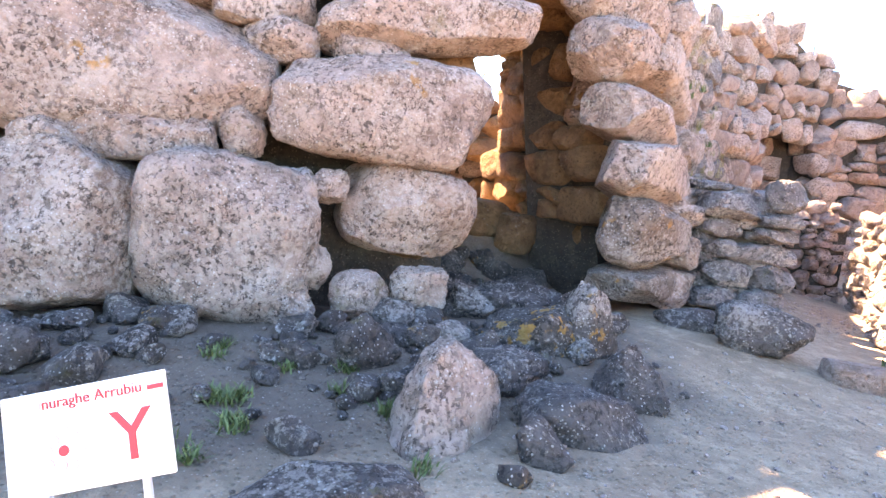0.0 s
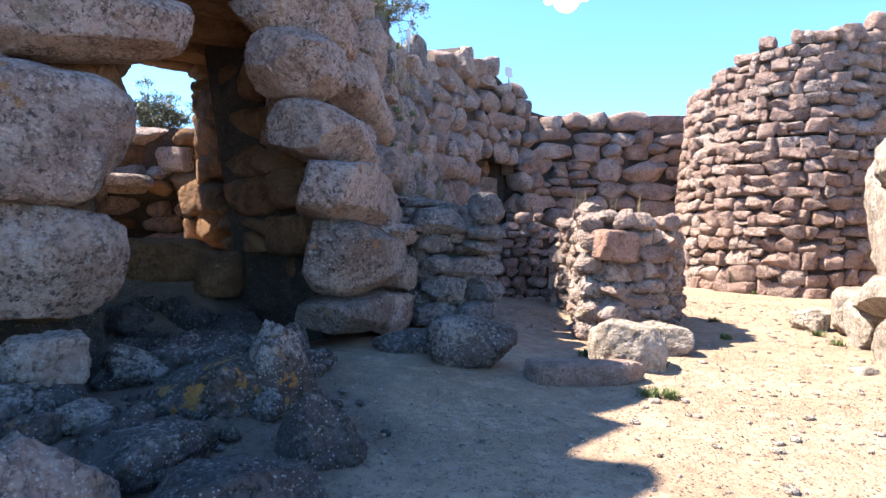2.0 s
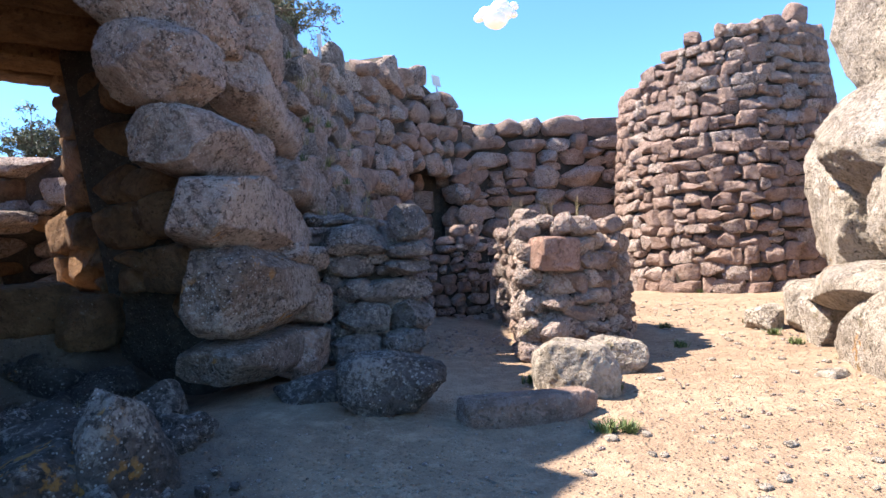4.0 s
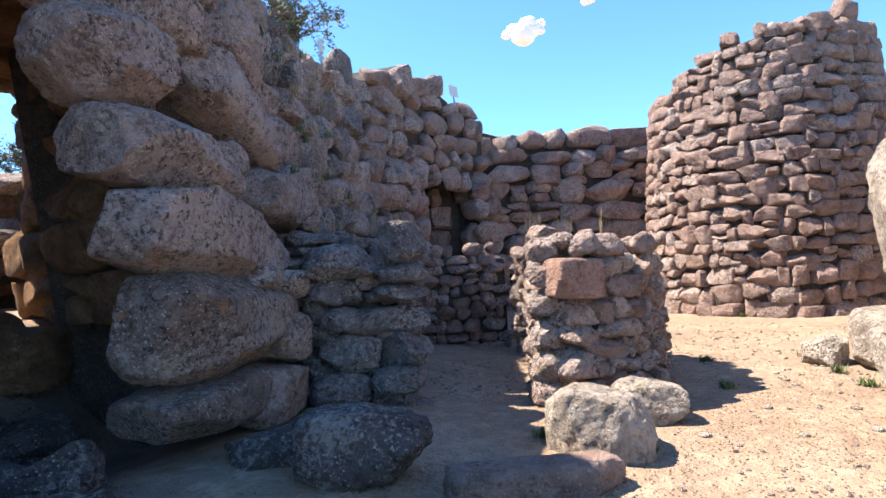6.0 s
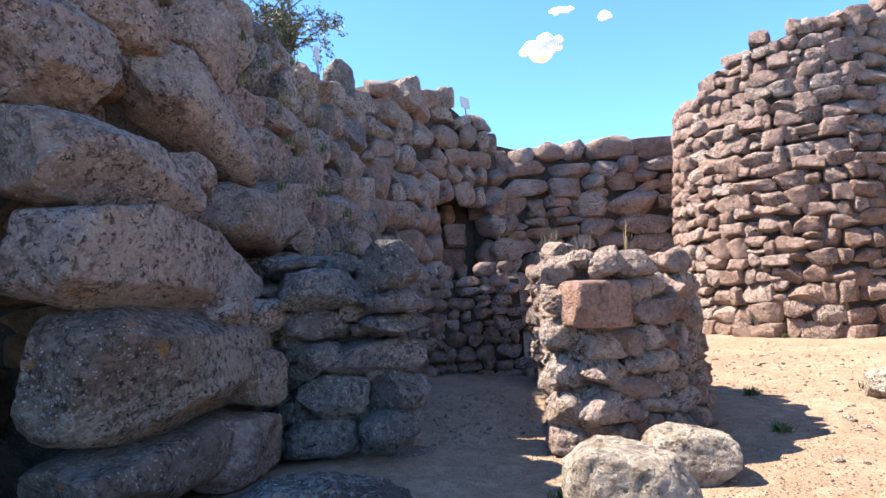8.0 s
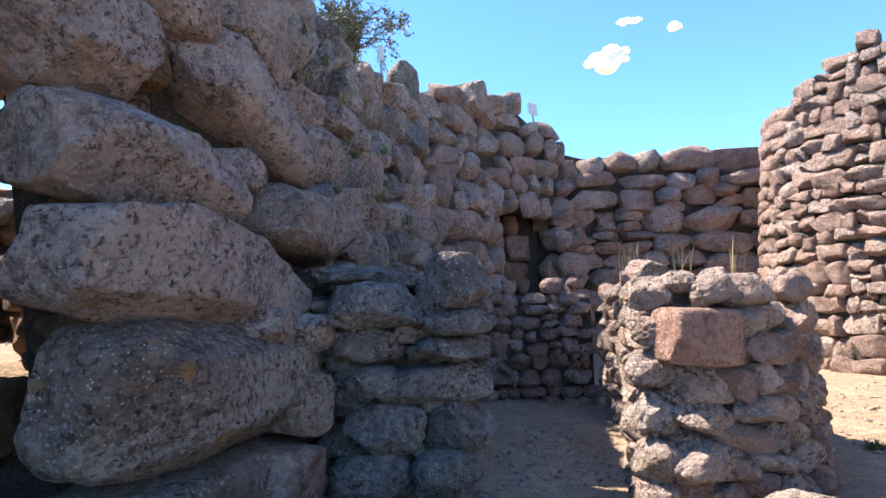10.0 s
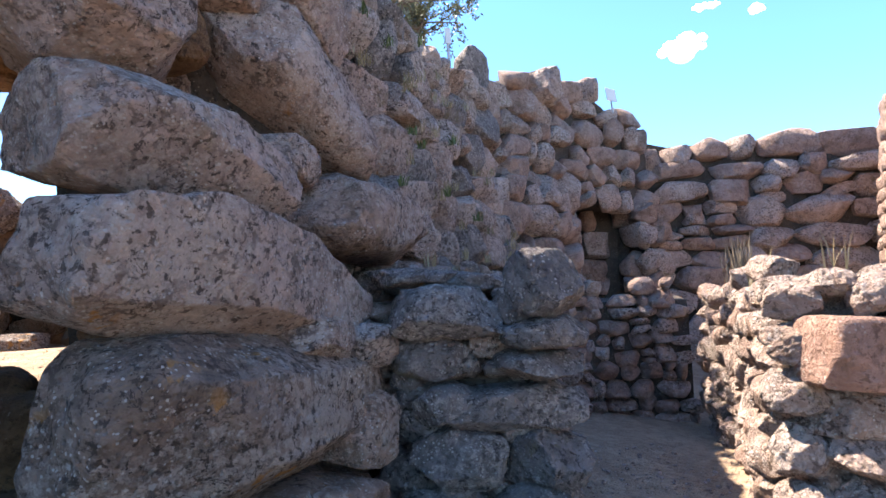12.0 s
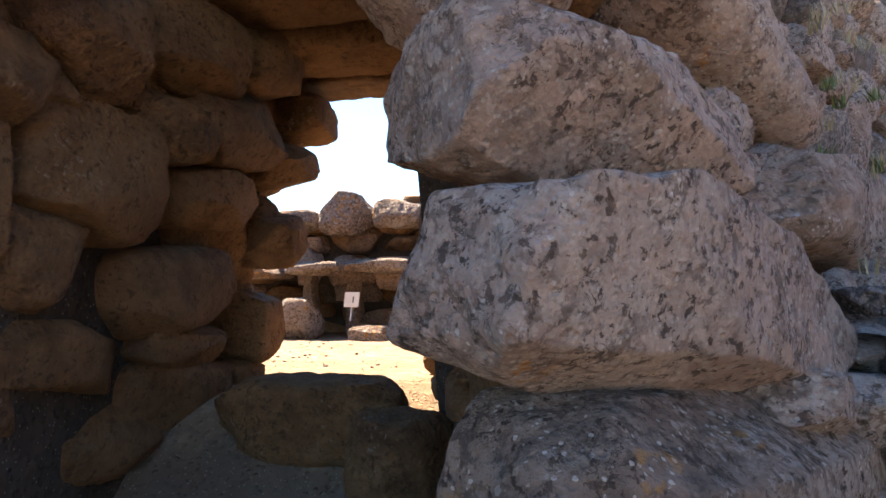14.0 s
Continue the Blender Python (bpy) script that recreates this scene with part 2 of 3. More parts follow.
def rock_points(n, seed, square=3.2, cuts=7, rough=0.10, scale=(1, 1, 1), deep=0.0):
    """A unit stone: a rounded block with chipped sides and uneven faces."""
    rng = np.random.default_rng(seed)
    p, faces = SPHERES[n]
    p = p / (np.abs(p) ** square).sum(1)[:, None] ** (1 / square)
    for _ in range(cuts):
        k = rng.normal(size=3) * (1, 1, 1)
        k /= np.linalg.norm(k)
        reach = (p @ k).max()
        p = p - np.outer(np.maximum(0, p @ k - reach * rng.uniform(0.72 - deep, 0.92 - deep)) * 0.95, k)
    p = p / np.abs(p).max(0)
    s = np.array(scale) / max(scale)
    q = p * s
    p = p * (1 + rough * ripple(q, rng, 2.6) + rough * 0.55 * ripple(q, rng, 6.5) + (rough * 0.3 * ripple(q, rng, 15) if n >= 8 else 0))[:, None]
    if n >= 16:
        p = p * (1 + rough * 0.45 * ripple(q, rng, 19, 9) + rough * 0.38 * ripple(q, rng, 42, 11))[:, None]
    return p, faces


def mesh_from(name, points, faces, material, smooth=True, sharp=None):
    me = bpy.data.meshes.new(name)
    me.from_pydata([tuple(v) for v in points], [], faces)
    me.materials.append(material)
    if smooth:
        me.shade_smooth()
    if sharp:
        me.set_sharp_from_angle(angle=radians(sharp))
    return me


def part(name, bm, material, parent, label=""):
    """Links a bmesh as one mesh object under a thing or under a part."""
    me = bpy.data.meshes.new(name)
    bm.to_mesh(me)
    bm.free()
    me.materials.append(material)
    ob = new(name, me)
    ob.parent = parent
    return tagged(ob, label)


def boulder(x, y, z, w, d, h, yaw=0, tilt=0, taper=0.0, peak=0.0, parent=None, material=None, seed=None, square=4.0, cuts=9, rough=0.085, name="boulder", pitch=0, n=34):
    """One large stone, w along its length, d deep, h high, centred at x, y, z; taper thins its far end, peak its top."""
    seed = seed if seed is not None else int(abs(x * 7919 + y * 104729 + z * 1299709)) % 99991
    p, faces = rock_points(n, seed, square, cuts, rough, (w, d, h))
    p = p * np.stack([1 - peak * (p[:, 2] + 1) / 2, 1 - peak * (p[:, 2] + 1) / 2, 1 - taper * p[:, 0]], 1)
    p = p * (np.array((w, d, h)) * 0.53)
    ob = new(name, mesh_from(name, p, faces, material or BASALT))
    ob.matrix_world = pose(x, y, z) @ pose(0, 0, 0, 0, 0, yaw) @ pose(0, 0, 0, pitch, -tilt, 0)
    ob.parent = parent
    return ob


UNITS = {}


def units(material, n, square=4.0, rough=0.085, count=12, cuts=12):
    """A dozen unit stones that alike pieces share."""
    key = (material.name, n, square, rough)
    if key not in UNITS:
        UNITS[key] = [mesh_from("stone", *rock_points(n, 500 + i + 31 * n, square, cuts, rough, deep=0.1), material, True, 38) for i in range(count)]
    return UNITS[key]


# ---- walls of stones ----
class Line:
    """A wall's foot in plan. The face is on the right-hand side of the way along it; batter leans it back."""

    def __init__(self, points, batter=0.0, bend=None):
        self.p = np.array(points, float)
        self.s = np.concatenate(([0], np.cumsum(np.linalg.norm(np.diff(self.p, axis=0), axis=1))))
        self.length, self.batter, self.bend = self.s[-1], batter, bend

    def flat(self, u):
        return np.array([np.interp(u, self.s, self.p[:, 0]), np.interp(u, self.s, self.p[:, 1])])

    def stand(self, u, z, step=0.2):
        a, b = self.flat(max(0, u - step)), self.flat(min(self.length, u + step))
        t = (b - a) / (np.linalg.norm(b - a) + 1e-9)
        n = np.array([t[1], -t[0]])
        back = self.bend(z) if self.bend else self.batter * z
        q = self.flat(u) - n * back
        return Vector((q[0], q[1], z)), Vector((t[0], t[1], 0)), Vector((n[0], n[1], 0))


def core(name, line, foot, top, thick, material=CORE_SHADE, inset=0.16, label="", step=0.35):
    """The backing behind a stone face: front, top and back, as one closed sheet. Its near-black colour stands for shade
    in the joints.
    """
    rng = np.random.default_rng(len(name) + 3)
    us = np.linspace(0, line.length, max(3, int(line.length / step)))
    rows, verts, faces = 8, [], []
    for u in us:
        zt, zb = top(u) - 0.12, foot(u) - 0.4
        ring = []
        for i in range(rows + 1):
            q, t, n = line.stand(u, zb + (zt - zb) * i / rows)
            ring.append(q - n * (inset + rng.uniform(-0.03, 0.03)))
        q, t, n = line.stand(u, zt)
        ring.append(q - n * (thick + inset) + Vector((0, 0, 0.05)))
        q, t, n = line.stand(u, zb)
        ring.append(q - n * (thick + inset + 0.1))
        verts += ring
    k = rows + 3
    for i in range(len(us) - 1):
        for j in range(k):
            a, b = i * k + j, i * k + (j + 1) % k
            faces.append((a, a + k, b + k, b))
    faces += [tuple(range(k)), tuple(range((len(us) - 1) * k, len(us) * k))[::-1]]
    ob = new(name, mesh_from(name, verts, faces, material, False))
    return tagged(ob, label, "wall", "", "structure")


def masonry(parent, line, foot, top, course, width, depth, material, seed, n=5, square=4.0, rough=0.085, keep=300, skip=None, proud=0.0, near=None, jumble=4.0, mats=None):
    """Courses of uneven stones along a wall's face; the first ones as parts, what is past that as one joined part."""
    rng = np.random.default_rng(seed)
    kinds = [units(m, n, square, rough) for m in (mats or [material])]
    stones, z = [], min(foot(u) for u in np.linspace(0, line.length, 9)) - 0.1
    highest = max(top(u) for u in np.linspace(0, line.length, 60))
    while z < highest:
        h = course * rng.uniform(0.72, 1.3)
        u = -rng.uniform(0, width)
        while u < line.length:
            w = width * rng.uniform(0.5, 1.55)
            mid, sag = u + w / 2, rng.normal(0, 0.10 * course)
            u += w
            if not 0 <= mid <= line.length:
                continue
            zc = z + h / 2 + sag
            if zc > top(mid) or zc < foot(mid) - 0.15 or (skip and skip(mid, zc)):
                continue
            hs = h * rng.uniform(0.88, 1.12)
            pieces = [(mid, zc, w, hs)]
            if w < width * 0.95 and h > course * 1.05 and rng.random() < 0.5:
                cut = rng.uniform(0.4, 0.6)
                pieces = [(mid, zc - hs / 2 + hs * cut / 2, w, hs * cut), (mid, zc + hs / 2 - hs * (1 - cut) / 2, w, hs * (1 - cut))]
            for pu, pz, pw, ph in pieces:
                q, t, nn = line.stand(pu, pz)
                up = nn.cross(t) * -1
                d = depth * rng.uniform(0.8, 1.2)
                q = q - nn * (d / 2 - proud - rng.uniform(-0.04, 0.05) * course * 2)
                turn = Matrix((t, -nn, Vector((0, 0, 1)))).transposed().to_4x4()
                m = Matrix.Translation(q) @ turn @ pose(0, 0, 0, rng.normal(0, jumble), rng.normal(0, jumble), rng.normal(0, jumble))
                flip = (rng.choice((-1, 1)), 1, 1)
                m = m @ Matrix.Diagonal((pw * 0.545, d / 2, ph * 0.575, 1)) @ pose(0, 0, 0, 0, 180 * (rng.random() < 0.5), 0)
                stones.append((m, rng.integers(len(kinds)), rng.integers(12)))
        z += h * 0.97
    if near is not None:
        stones.sort(key=lambda s: (s[0].translation - Vector(near)).length)
    for m, k, i in stones[:keep]:
        ob = new("stone", kinds[k][i])
        ob.matrix_world = m
        ob.parent = parent
    if len(stones) > keep:
        verts, faces, total = [], [], 0
        for m, k, i in stones[keep:]:
            p, f = rock_points(3, 900 + i, square, 4, rough)
            verts.append(p @ np.array(m.to_3x3()).T + np.array(m.translation))
            faces += [tuple(v + total for v in q) for q in f]
            total += len(p)
        ob = new("far_stones", mesh_from("far_stones", np.concatenate(verts), faces, (mats or [material])[0]))
        ob.parent = parent
        tagged(ob, kind="stuff")
    return stones


def level(*pairs):
    """A height along a wall, from pairs of distance and metres, with uneven steps."""
    us, zs = [a for a, _ in pairs], [b for _, b in pairs]
    return lambda u: float(np.interp(u, us, zs)) + 0.10 * math.sin(u * 5.1) + 0.07 * math.sin(u * 11.3 + 1)


def flat_level(z):
    return lambda u: z


# ---- ground ----
def smooth(a, b, v):
    k = min(1.0, max(0.0, (v - a) / (b - a)))
    return k * k * (3 - 2 * k)


def ground_height(x, y):
    inside_l = -((x + 0.69) * 0.311 - (y - 3.73) * 0.95)
    inside_a = -((x - 3.4) * 0.80 - (y - 6.2) * 0.60)
    inside = min(inside_l, inside_a)
    z = 1.0 * smooth(1.0, 2.9, inside)
    z += 0.16 * smooth(-1.9, -0.2, inside) * (1 - smooth(0.3, 1.2, inside))
    z += 0.035 * noise.noise((x * 0.7, y * 0.7, 0.3)) + 0.018 * noise.noise((x * 2.3, y * 2.3, 5)) + 0.010 * noise.noise((x * 6, y * 6, 9))
    return z


def spread(lo, hi, step, far, growth=1.16):
    """Evenly spaced from lo to hi, then wider and wider out to far."""
    inner = list(np.arange(lo, hi, step))
    right, left, d = [], [], step
    while hi + sum(right) < far:
        d *= growth
        right.append(d)
    a = lo - np.cumsum(right)
    b = hi + np.cumsum(right)
    return list(a[::-1]) + inner + list(b)


gx, gy = spread(-3.0, 12.0, 0.11, 2500), spread(-0.5, 10.0, 0.11, 2500)
verts = [(x, y, ground_height(x, y)) for y in gy for x in gx]
w = len(gx)
faces = [(j * w + i, j * w + i + 1, (j + 1) * w + i + 1, (j + 1) * w + i) for j in range(len(gy) - 1) for i in range(w - 1)]
tagged(new("ground", mesh_from("ground", verts, faces, DIRT)), "dry reddish trodden earth with small stones", "ground", "", "structure")

BIG_L = [
    (-2.32, 3.93, 1.96, 2.05, 1.04, 1.02, 18, 6), (-3.95, 3.40, 1.75, 1.35, 1.22, 1.05, 18, 4), (-2.10, 3.62, 1.42, 0.97, 0.39, 0.38, 18, 3),
    (-2.52, 3.58, 0.65, 1.02, 1.20, 1.28, 18, 0), (-3.50, 3.28, 0.62, 0.90, 1.20, 1.15, 18, 3), (-1.45, 3.80, 0.72, 1.19, 1.06, 1.17, 15, -4),
    (-0.39, 4.27, 1.83, 1.80, 0.89, 0.84, 15, 0), (-0.15, 4.34, 1.03, 1.06, 0.84, 0.70, 18, -5), (-0.10, 4.45, 2.60, 1.78, 0.60, 0.42, 10, 9),
    (-1.23, 4.11, 2.28, 0.56, 0.45, 0.34, 18, 5), (-1.41, 4.20, 2.54, 0.77, 0.45, 0.37, 18, 10),
]
BIG_L += [
    (-0.56, 4.31, 2.32, 0.63, 0.35, 0.22, 18, 8), (-0.10, 4.58, 3.12, 1.81, 0.60, 0.62, 14, 8), (-2.04, 4.20, 2.90, 1.67, 0.74, 0.85, 18, 8),
    (-0.98, 4.70, 3.75, 1.5, 0.6, 0.68, 18, 4), (0.20, 4.98, 3.75, 1.2, 0.6, 0.6, 18, 2), (-2.6, 4.25, 3.65, 1.7, 0.6, 0.8, 18, 0), (-3.9, 3.85, 2.8, 1.6, 0.8, 1.0, 18, 0),
    (-0.97, 3.83, 1.14, 0.29, 0.35, 0.31, 18, 4), (-2.68, 3.45, 1.56, 0.34, 0.35, 0.27, 18, 9),
]
BIG_L += [
    (-2.60, 3.42, 1.33, 0.47, 0.35, 0.31, 18, 2), (-1.42, 3.86, 1.51, 0.38, 0.35, 0.32, 18, -69), (-0.85, 3.74, 0.55, 0.34, 0.35, 0.39, 18, -26),
    (0.05, 3.97, 0.44, 0.50, 0.35, 0.34, 18, -2), (-0.45, 3.79, 0.35, 0.42, 0.39, 0.36, 18, 1), (-0.74, 3.92, 1.18, 0.35, 0.35, 0.26, 18, 5), (-0.95, 3.6, 0.25, 0.4, 0.4, 0.36, 18, 10),
    (-5.0, 2.95, 0.9, 1.6, 1.1, 1.6, 18, 0), (-5.2, 3.1, 2.4, 1.7, 1.1, 1.3, 18, 0),
]
BIG_A = [
    (2.43, 5.62, 1.57, 1.76, 0.84, 0.58, 55, -9, 0.06), (2.50, 5.64, 0.98, 1.70, 0.80, 0.70, 54, -2, 0.0), (2.16, 5.55, 2.18, 1.18, 0.80, 0.50, 46, -9, 0.08),
    (1.84, 5.47, 2.82, 0.76, 0.80, 0.58, 43, -3), (2.70, 6.52, 2.84, 1.40, 0.80, 0.55, 48, -27), (3.16, 6.80, 2.04, 1.35, 0.74, 0.52, 57, -4),
    (2.74, 6.40, 3.36, 0.80, 0.66, 0.50, 49, -34), (2.60, 6.22, 2.33, 0.42, 0.5, 0.27, 52, -6), (2.08, 6.50, 2.55, 1.2, 0.6, 1.0, 50, 0), (1.75, 5.70, 3.40, 0.95, 0.80, 0.52, 40, 2),
]
BIG_A += [
    (2.16, 6.00, 3.42, 0.80, 0.70, 0.56, 45, -15), (3.10, 5.96, 1.22, 0.30, 0.40, 0.24, 50, -2), (2.85, 5.70, 1.28, 0.42, 0.35, 0.20, 50, -6),
    (2.45, 5.52, 0.45, 1.5, 0.7, 0.36, 50, 0), (3.02, 5.92, 0.78, 0.4, 0.5, 0.4, 45, 0), (2.85, 5.66, 0.38, 0.7, 0.5, 0.4, 45, 0), (2.2, 6.2, 3.9, 1.3, 0.8, 0.6, 40, 0), (1.7, 6.0, 4.1, 1.0, 0.8, 0.5, 35, 0),
]
CAPS = [
    (3.56, 5.88, 1.39, 0.72, 0.54, 0.32, -14, -9, 0, 0.3), (4.07, 5.68, 1.55, 0.47, 0.52, 0.35, -15, 0, 0, 0.34), (3.52, 5.97, 1.14, 0.50, 0.40, 0.25, -14, -8),
    (4.08, 5.70, 1.27, 0.46, 0.46, 0.18, -14, 0), (4.06, 5.72, 1.10, 0.46, 0.45, 0.18, -14, 1), (3.92, 5.78, 0.86, 0.84, 0.46, 0.24, -14, 1),
    (3.45, 6.20, 1.60, 0.55, 0.60, 0.12, -14, -4), (3.85, 6.30, 1.58, 0.60, 0.70, 0.14, -22, -3), (4.2, 6.8, 1.55, 0.5, 0.7, 0.2, 70, 0),
    (4.08, 5.68, 0.62, 0.40, 0.42, 0.26, -14, -14), (3.55, 5.86, 0.88, 0.34, 0.36, 0.22, -14, 10), (3.62, 5.84, 0.60, 0.50, 0.40, 0.30, -14, -4), (4.02, 5.70, 0.36, 0.50, 0.42, 0.26, -14, 3), (3.5, 5.86, 0.30, 0.52, 0.4, 0.3, -14, 0),
]

# ---- wall beside the sign, of huge blocks ----
line_l = Line([(-9.0, 0.95), (-6.0, 2.05), (-0.69, 3.99), (0.42, 4.36)], bend=lambda z: 0.30 * min(z, 3.2))
# The height above view is added, so the wall's shadow covers the ground.
top_l = level((0, 7.0), (5, 7.6), (9.5, 7.6), (10.2, 7.2))
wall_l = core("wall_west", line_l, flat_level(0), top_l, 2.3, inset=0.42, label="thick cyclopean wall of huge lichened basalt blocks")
masonry(wall_l, line_l, flat_level(0), top_l, 0.75, 1.1, 0.8, BASALT, 12, n=5, square=3.4, rough=0.09, skip=lambda u, z: u > 3.6 and z < 4.0)
for row in BIG_L:
    boulder(*row, parent=wall_l, square=4.2 if row[3] > 0.6 else 2.7, cuts=13, rough=0.09 if row[3] > 0.6 else 0.13)

# ---- wall end of rounded boulders beside the passage ----
line_a = Line([(1.75, 5.55), (2.2, 5.35), (2.85, 6.05), (3.4, 6.75), (4.4, 7.75), (5.6, 9.4), (6.4, 10.4)], bend=lambda z: 0.22 * min(z, 3) + 0.12 * max(0, z - 3))
# The unseen hump from 2.45 to 2.95 is added to shade the hut doorway.
top_a = level((0, 4.8), (0.4, 4.6), (0.9, 4.15), (1.5, 4.1), (2.2, 4.2), (2.45, 5.2), (2.95, 5.25), (3.35, 4.45), (3.9, 4.4), (6, 4.65), (7.4, 4.85))
core_a = Line([(2.6, 5.75), (3.4, 6.75), (4.4, 7.75), (5.6, 9.4), (6.4, 10.4)], bend=line_a.bend)
wall_a = core("wall_north", core_a, flat_level(0), lambda u: top_a(u + 1.06), 0.9, inset=0.4, label="tall battered wall of rounded lichened basalt stones")
for i, row in enumerate(BIG_A):
    boulder(*row, parent=wall_a, material=BASALT_BROWN if i in (1, 13) else BASALT, square=4.0, cuts=13, rough=0.09, n=50)
masonry(wall_a, line_a, flat_level(0.1), lambda u: top_a(u) + 0.05, 0.46, 0.48, 0.6, BASALT, 11, n=8, square=3.8, rough=0.10,
        keep=300, skip=lambda u, z: u < 1.75 and z < 3.4, jumble=8, mats=[BASALT, BASALT, BASALT, BASALT_BLUE])

# ---- wall beyond it, with a narrow corbelled doorway ----
line_b = Line([(5.75, 10.45), (6.75, 11.2), (7.7, 12.15), (8.1, 12.95), (8.5, 14.1), (9.3, 14.0), (9.65, 13.2), (10.3, 13.3)], 0.03)
line_b_up = Line([(5.6, 10.55), (6.7, 11.4), (8.05, 12.5), (8.8, 12.9), (9.4, 13.05), (10.3, 13.3)], bend=lambda z: 0.06 * z)
top_b = level((0, 4.95), (1.5, 5.3), (3.0, 6.0), (3.6, 5.75), (4.6, 5.6), (5.4, 5.0))
wall_b = core("wall_north_far", line_b_up, flat_level(3.75), top_b, 1.4, inset=0.3, label="ruined wall of rounded basalt stones with a narrow doorway")
masonry(wall_b, line_b_up, flat_level(3.3), top_b, 0.46, 0.58, 0.6, BASALT, 13, n=5, square=3.2, rough=0.10, keep=120, jumble=9, mats=[BASALT, BASALT_RED])
masonry(wall_b, line_b, flat_level(0), flat_level(3.3), 0.46, 0.55, 0.6, BASALT, 14, n=5, square=3.4, rough=0.10, keep=160, jumble=7, mats=[BASALT, BASALT_RED])
boulder(7.05, 12.2, 5.32, 0.85, 0.7, 0.62, 40, 5, 0, 0.35, parent=wall_b, name="capstone", square=3.2, cuts=14)
# Near-black sheet whose colour gives the doorway nook its shade.
core("doorway_fill", line_b, flat_level(0), flat_level(3.5), 0.9, inset=0.3, label="near-black backing that stands for the shade in the narrow doorway")

# ---- curtain wall at the back ----
line_c = Line([(9.9, 13.75), (12.0, 12.8), (16.0, 11.0), (18.0, 9.0)], 0.05)
top_c = level((0, 5.0), (1, 4.9), (4, 4.7), (9, 4.6))
wall_c = core("wall_back", line_c, flat_level(0), top_c, 1.4, inset=0.3, label="back curtain wall of large reddish basalt blocks")
masonry(wall_c, line_c, flat_level(0), lambda u: top_c(u) + 0.1, 0.46, 0.95, 0.6, BASALT_RED, 21, n=5, square=5.0, rough=0.08, keep=200, mats=[BASALT_RED, BASALT])

# ---- round tower ----
TX, TY = 14.9, 9.2
ring = [(TX + 2.75 * math.cos(a), TY + 2.75 * math.sin(a)) for a in np.linspace(radians(85), radians(345), 60)]
line_t = Line(ring, bend=lambda z: 0.04 * z + 0.007 * z * z)
tower_top = lambda u: float(np.interp(u, [0, 3.2, 4.2, 5.5, 7.0, 8.3, 9.2, 10.5, 13], [4.6, 4.85, 5.2, 5.65, 5.75, 6.0, 6.0, 5.4, 4.8])) + 0.07 * math.sin(u * 6)
tower = core("tower", line_t, flat_level(0), tower_top, 1.2, inset=0.16, label="round tower of coursed reddish basalt stones")
masonry(tower, line_t, flat_level(0), tower_top, 0.31, 0.38, 0.46, BASALT_RED, 31, n=8, square=6.0, rough=0.085, keep=300, near=(10, 6, 2.5), mats=[BASALT_RED, BASALT_RED, BASALT], jumble=4)

# ---- low hut: doorway pier, back wall, curved side wall ----
line_p = Line([(3.0, 6.2), (3.25, 5.92), (4.12, 5.56), (4.3, 5.75), (4.45, 6.8), (4.75, 7.9)], 0.03)
pier = core("hut_wall_west", line_p, flat_level(0), flat_level(1.42), 0.45, inset=0.2, label="doorway pier of a low stone hut")
masonry(pier, line_p, flat_level(0), flat_level(1.42), 0.17, 0.30, 0.4, BASALT_BLUE, 41, n=8, square=3.2, rough=0.11, jumble=8, mats=[BASALT_BLUE, BASALT_BLUE, BASALT])
for row in CAPS:
    boulder(*row, parent=pier, material=BASALT_BLUE, name="capstone", square=3.4, cuts=16, rough=0.12)
line_h = Line([(4.75, 7.9), (5.3, 8.5), (6.2, 8.8), (7.06, 8.43)], 0.02)
hut_back = core("hut_wall_back", line_h, flat_level(0), flat_level(1.5), 0.5, inset=0.14, label="low curved back wall of the hut")
masonry(hut_back, line_h, flat_level(0), flat_level(1.56), 0.17, 0.24, 0.3, BASALT, 51, n=5, mats=[BASALT, BASALT_RED])
line_r = Line([(7.06, 8.43), (6.4, 7.1), (5.75, 6.2), (5.27, 5.55), (5.30, 5.08), (5.78, 4.72), (6.4, 4.85), (7.1, 5.35), (7.55, 6.1), (7.6, 7.2)], 0.04)
hut_side = core("hut_wall_east", line_r, flat_level(0), flat_level(1.36), 0.55, inset=0.16, label="low curved wall of small sunlit stones")
masonry(hut_side, line_r, flat_level(0), level((0, 1.5), (2.5, 1.46), (3.2, 1.5), (5, 1.42), (8, 1.4)), 0.18, 0.26, 0.34, BASALT, 61, n=8, square=2.9, rough=0.16, jumble=14, mats=[BASALT, BASALT, BASALT_RED])


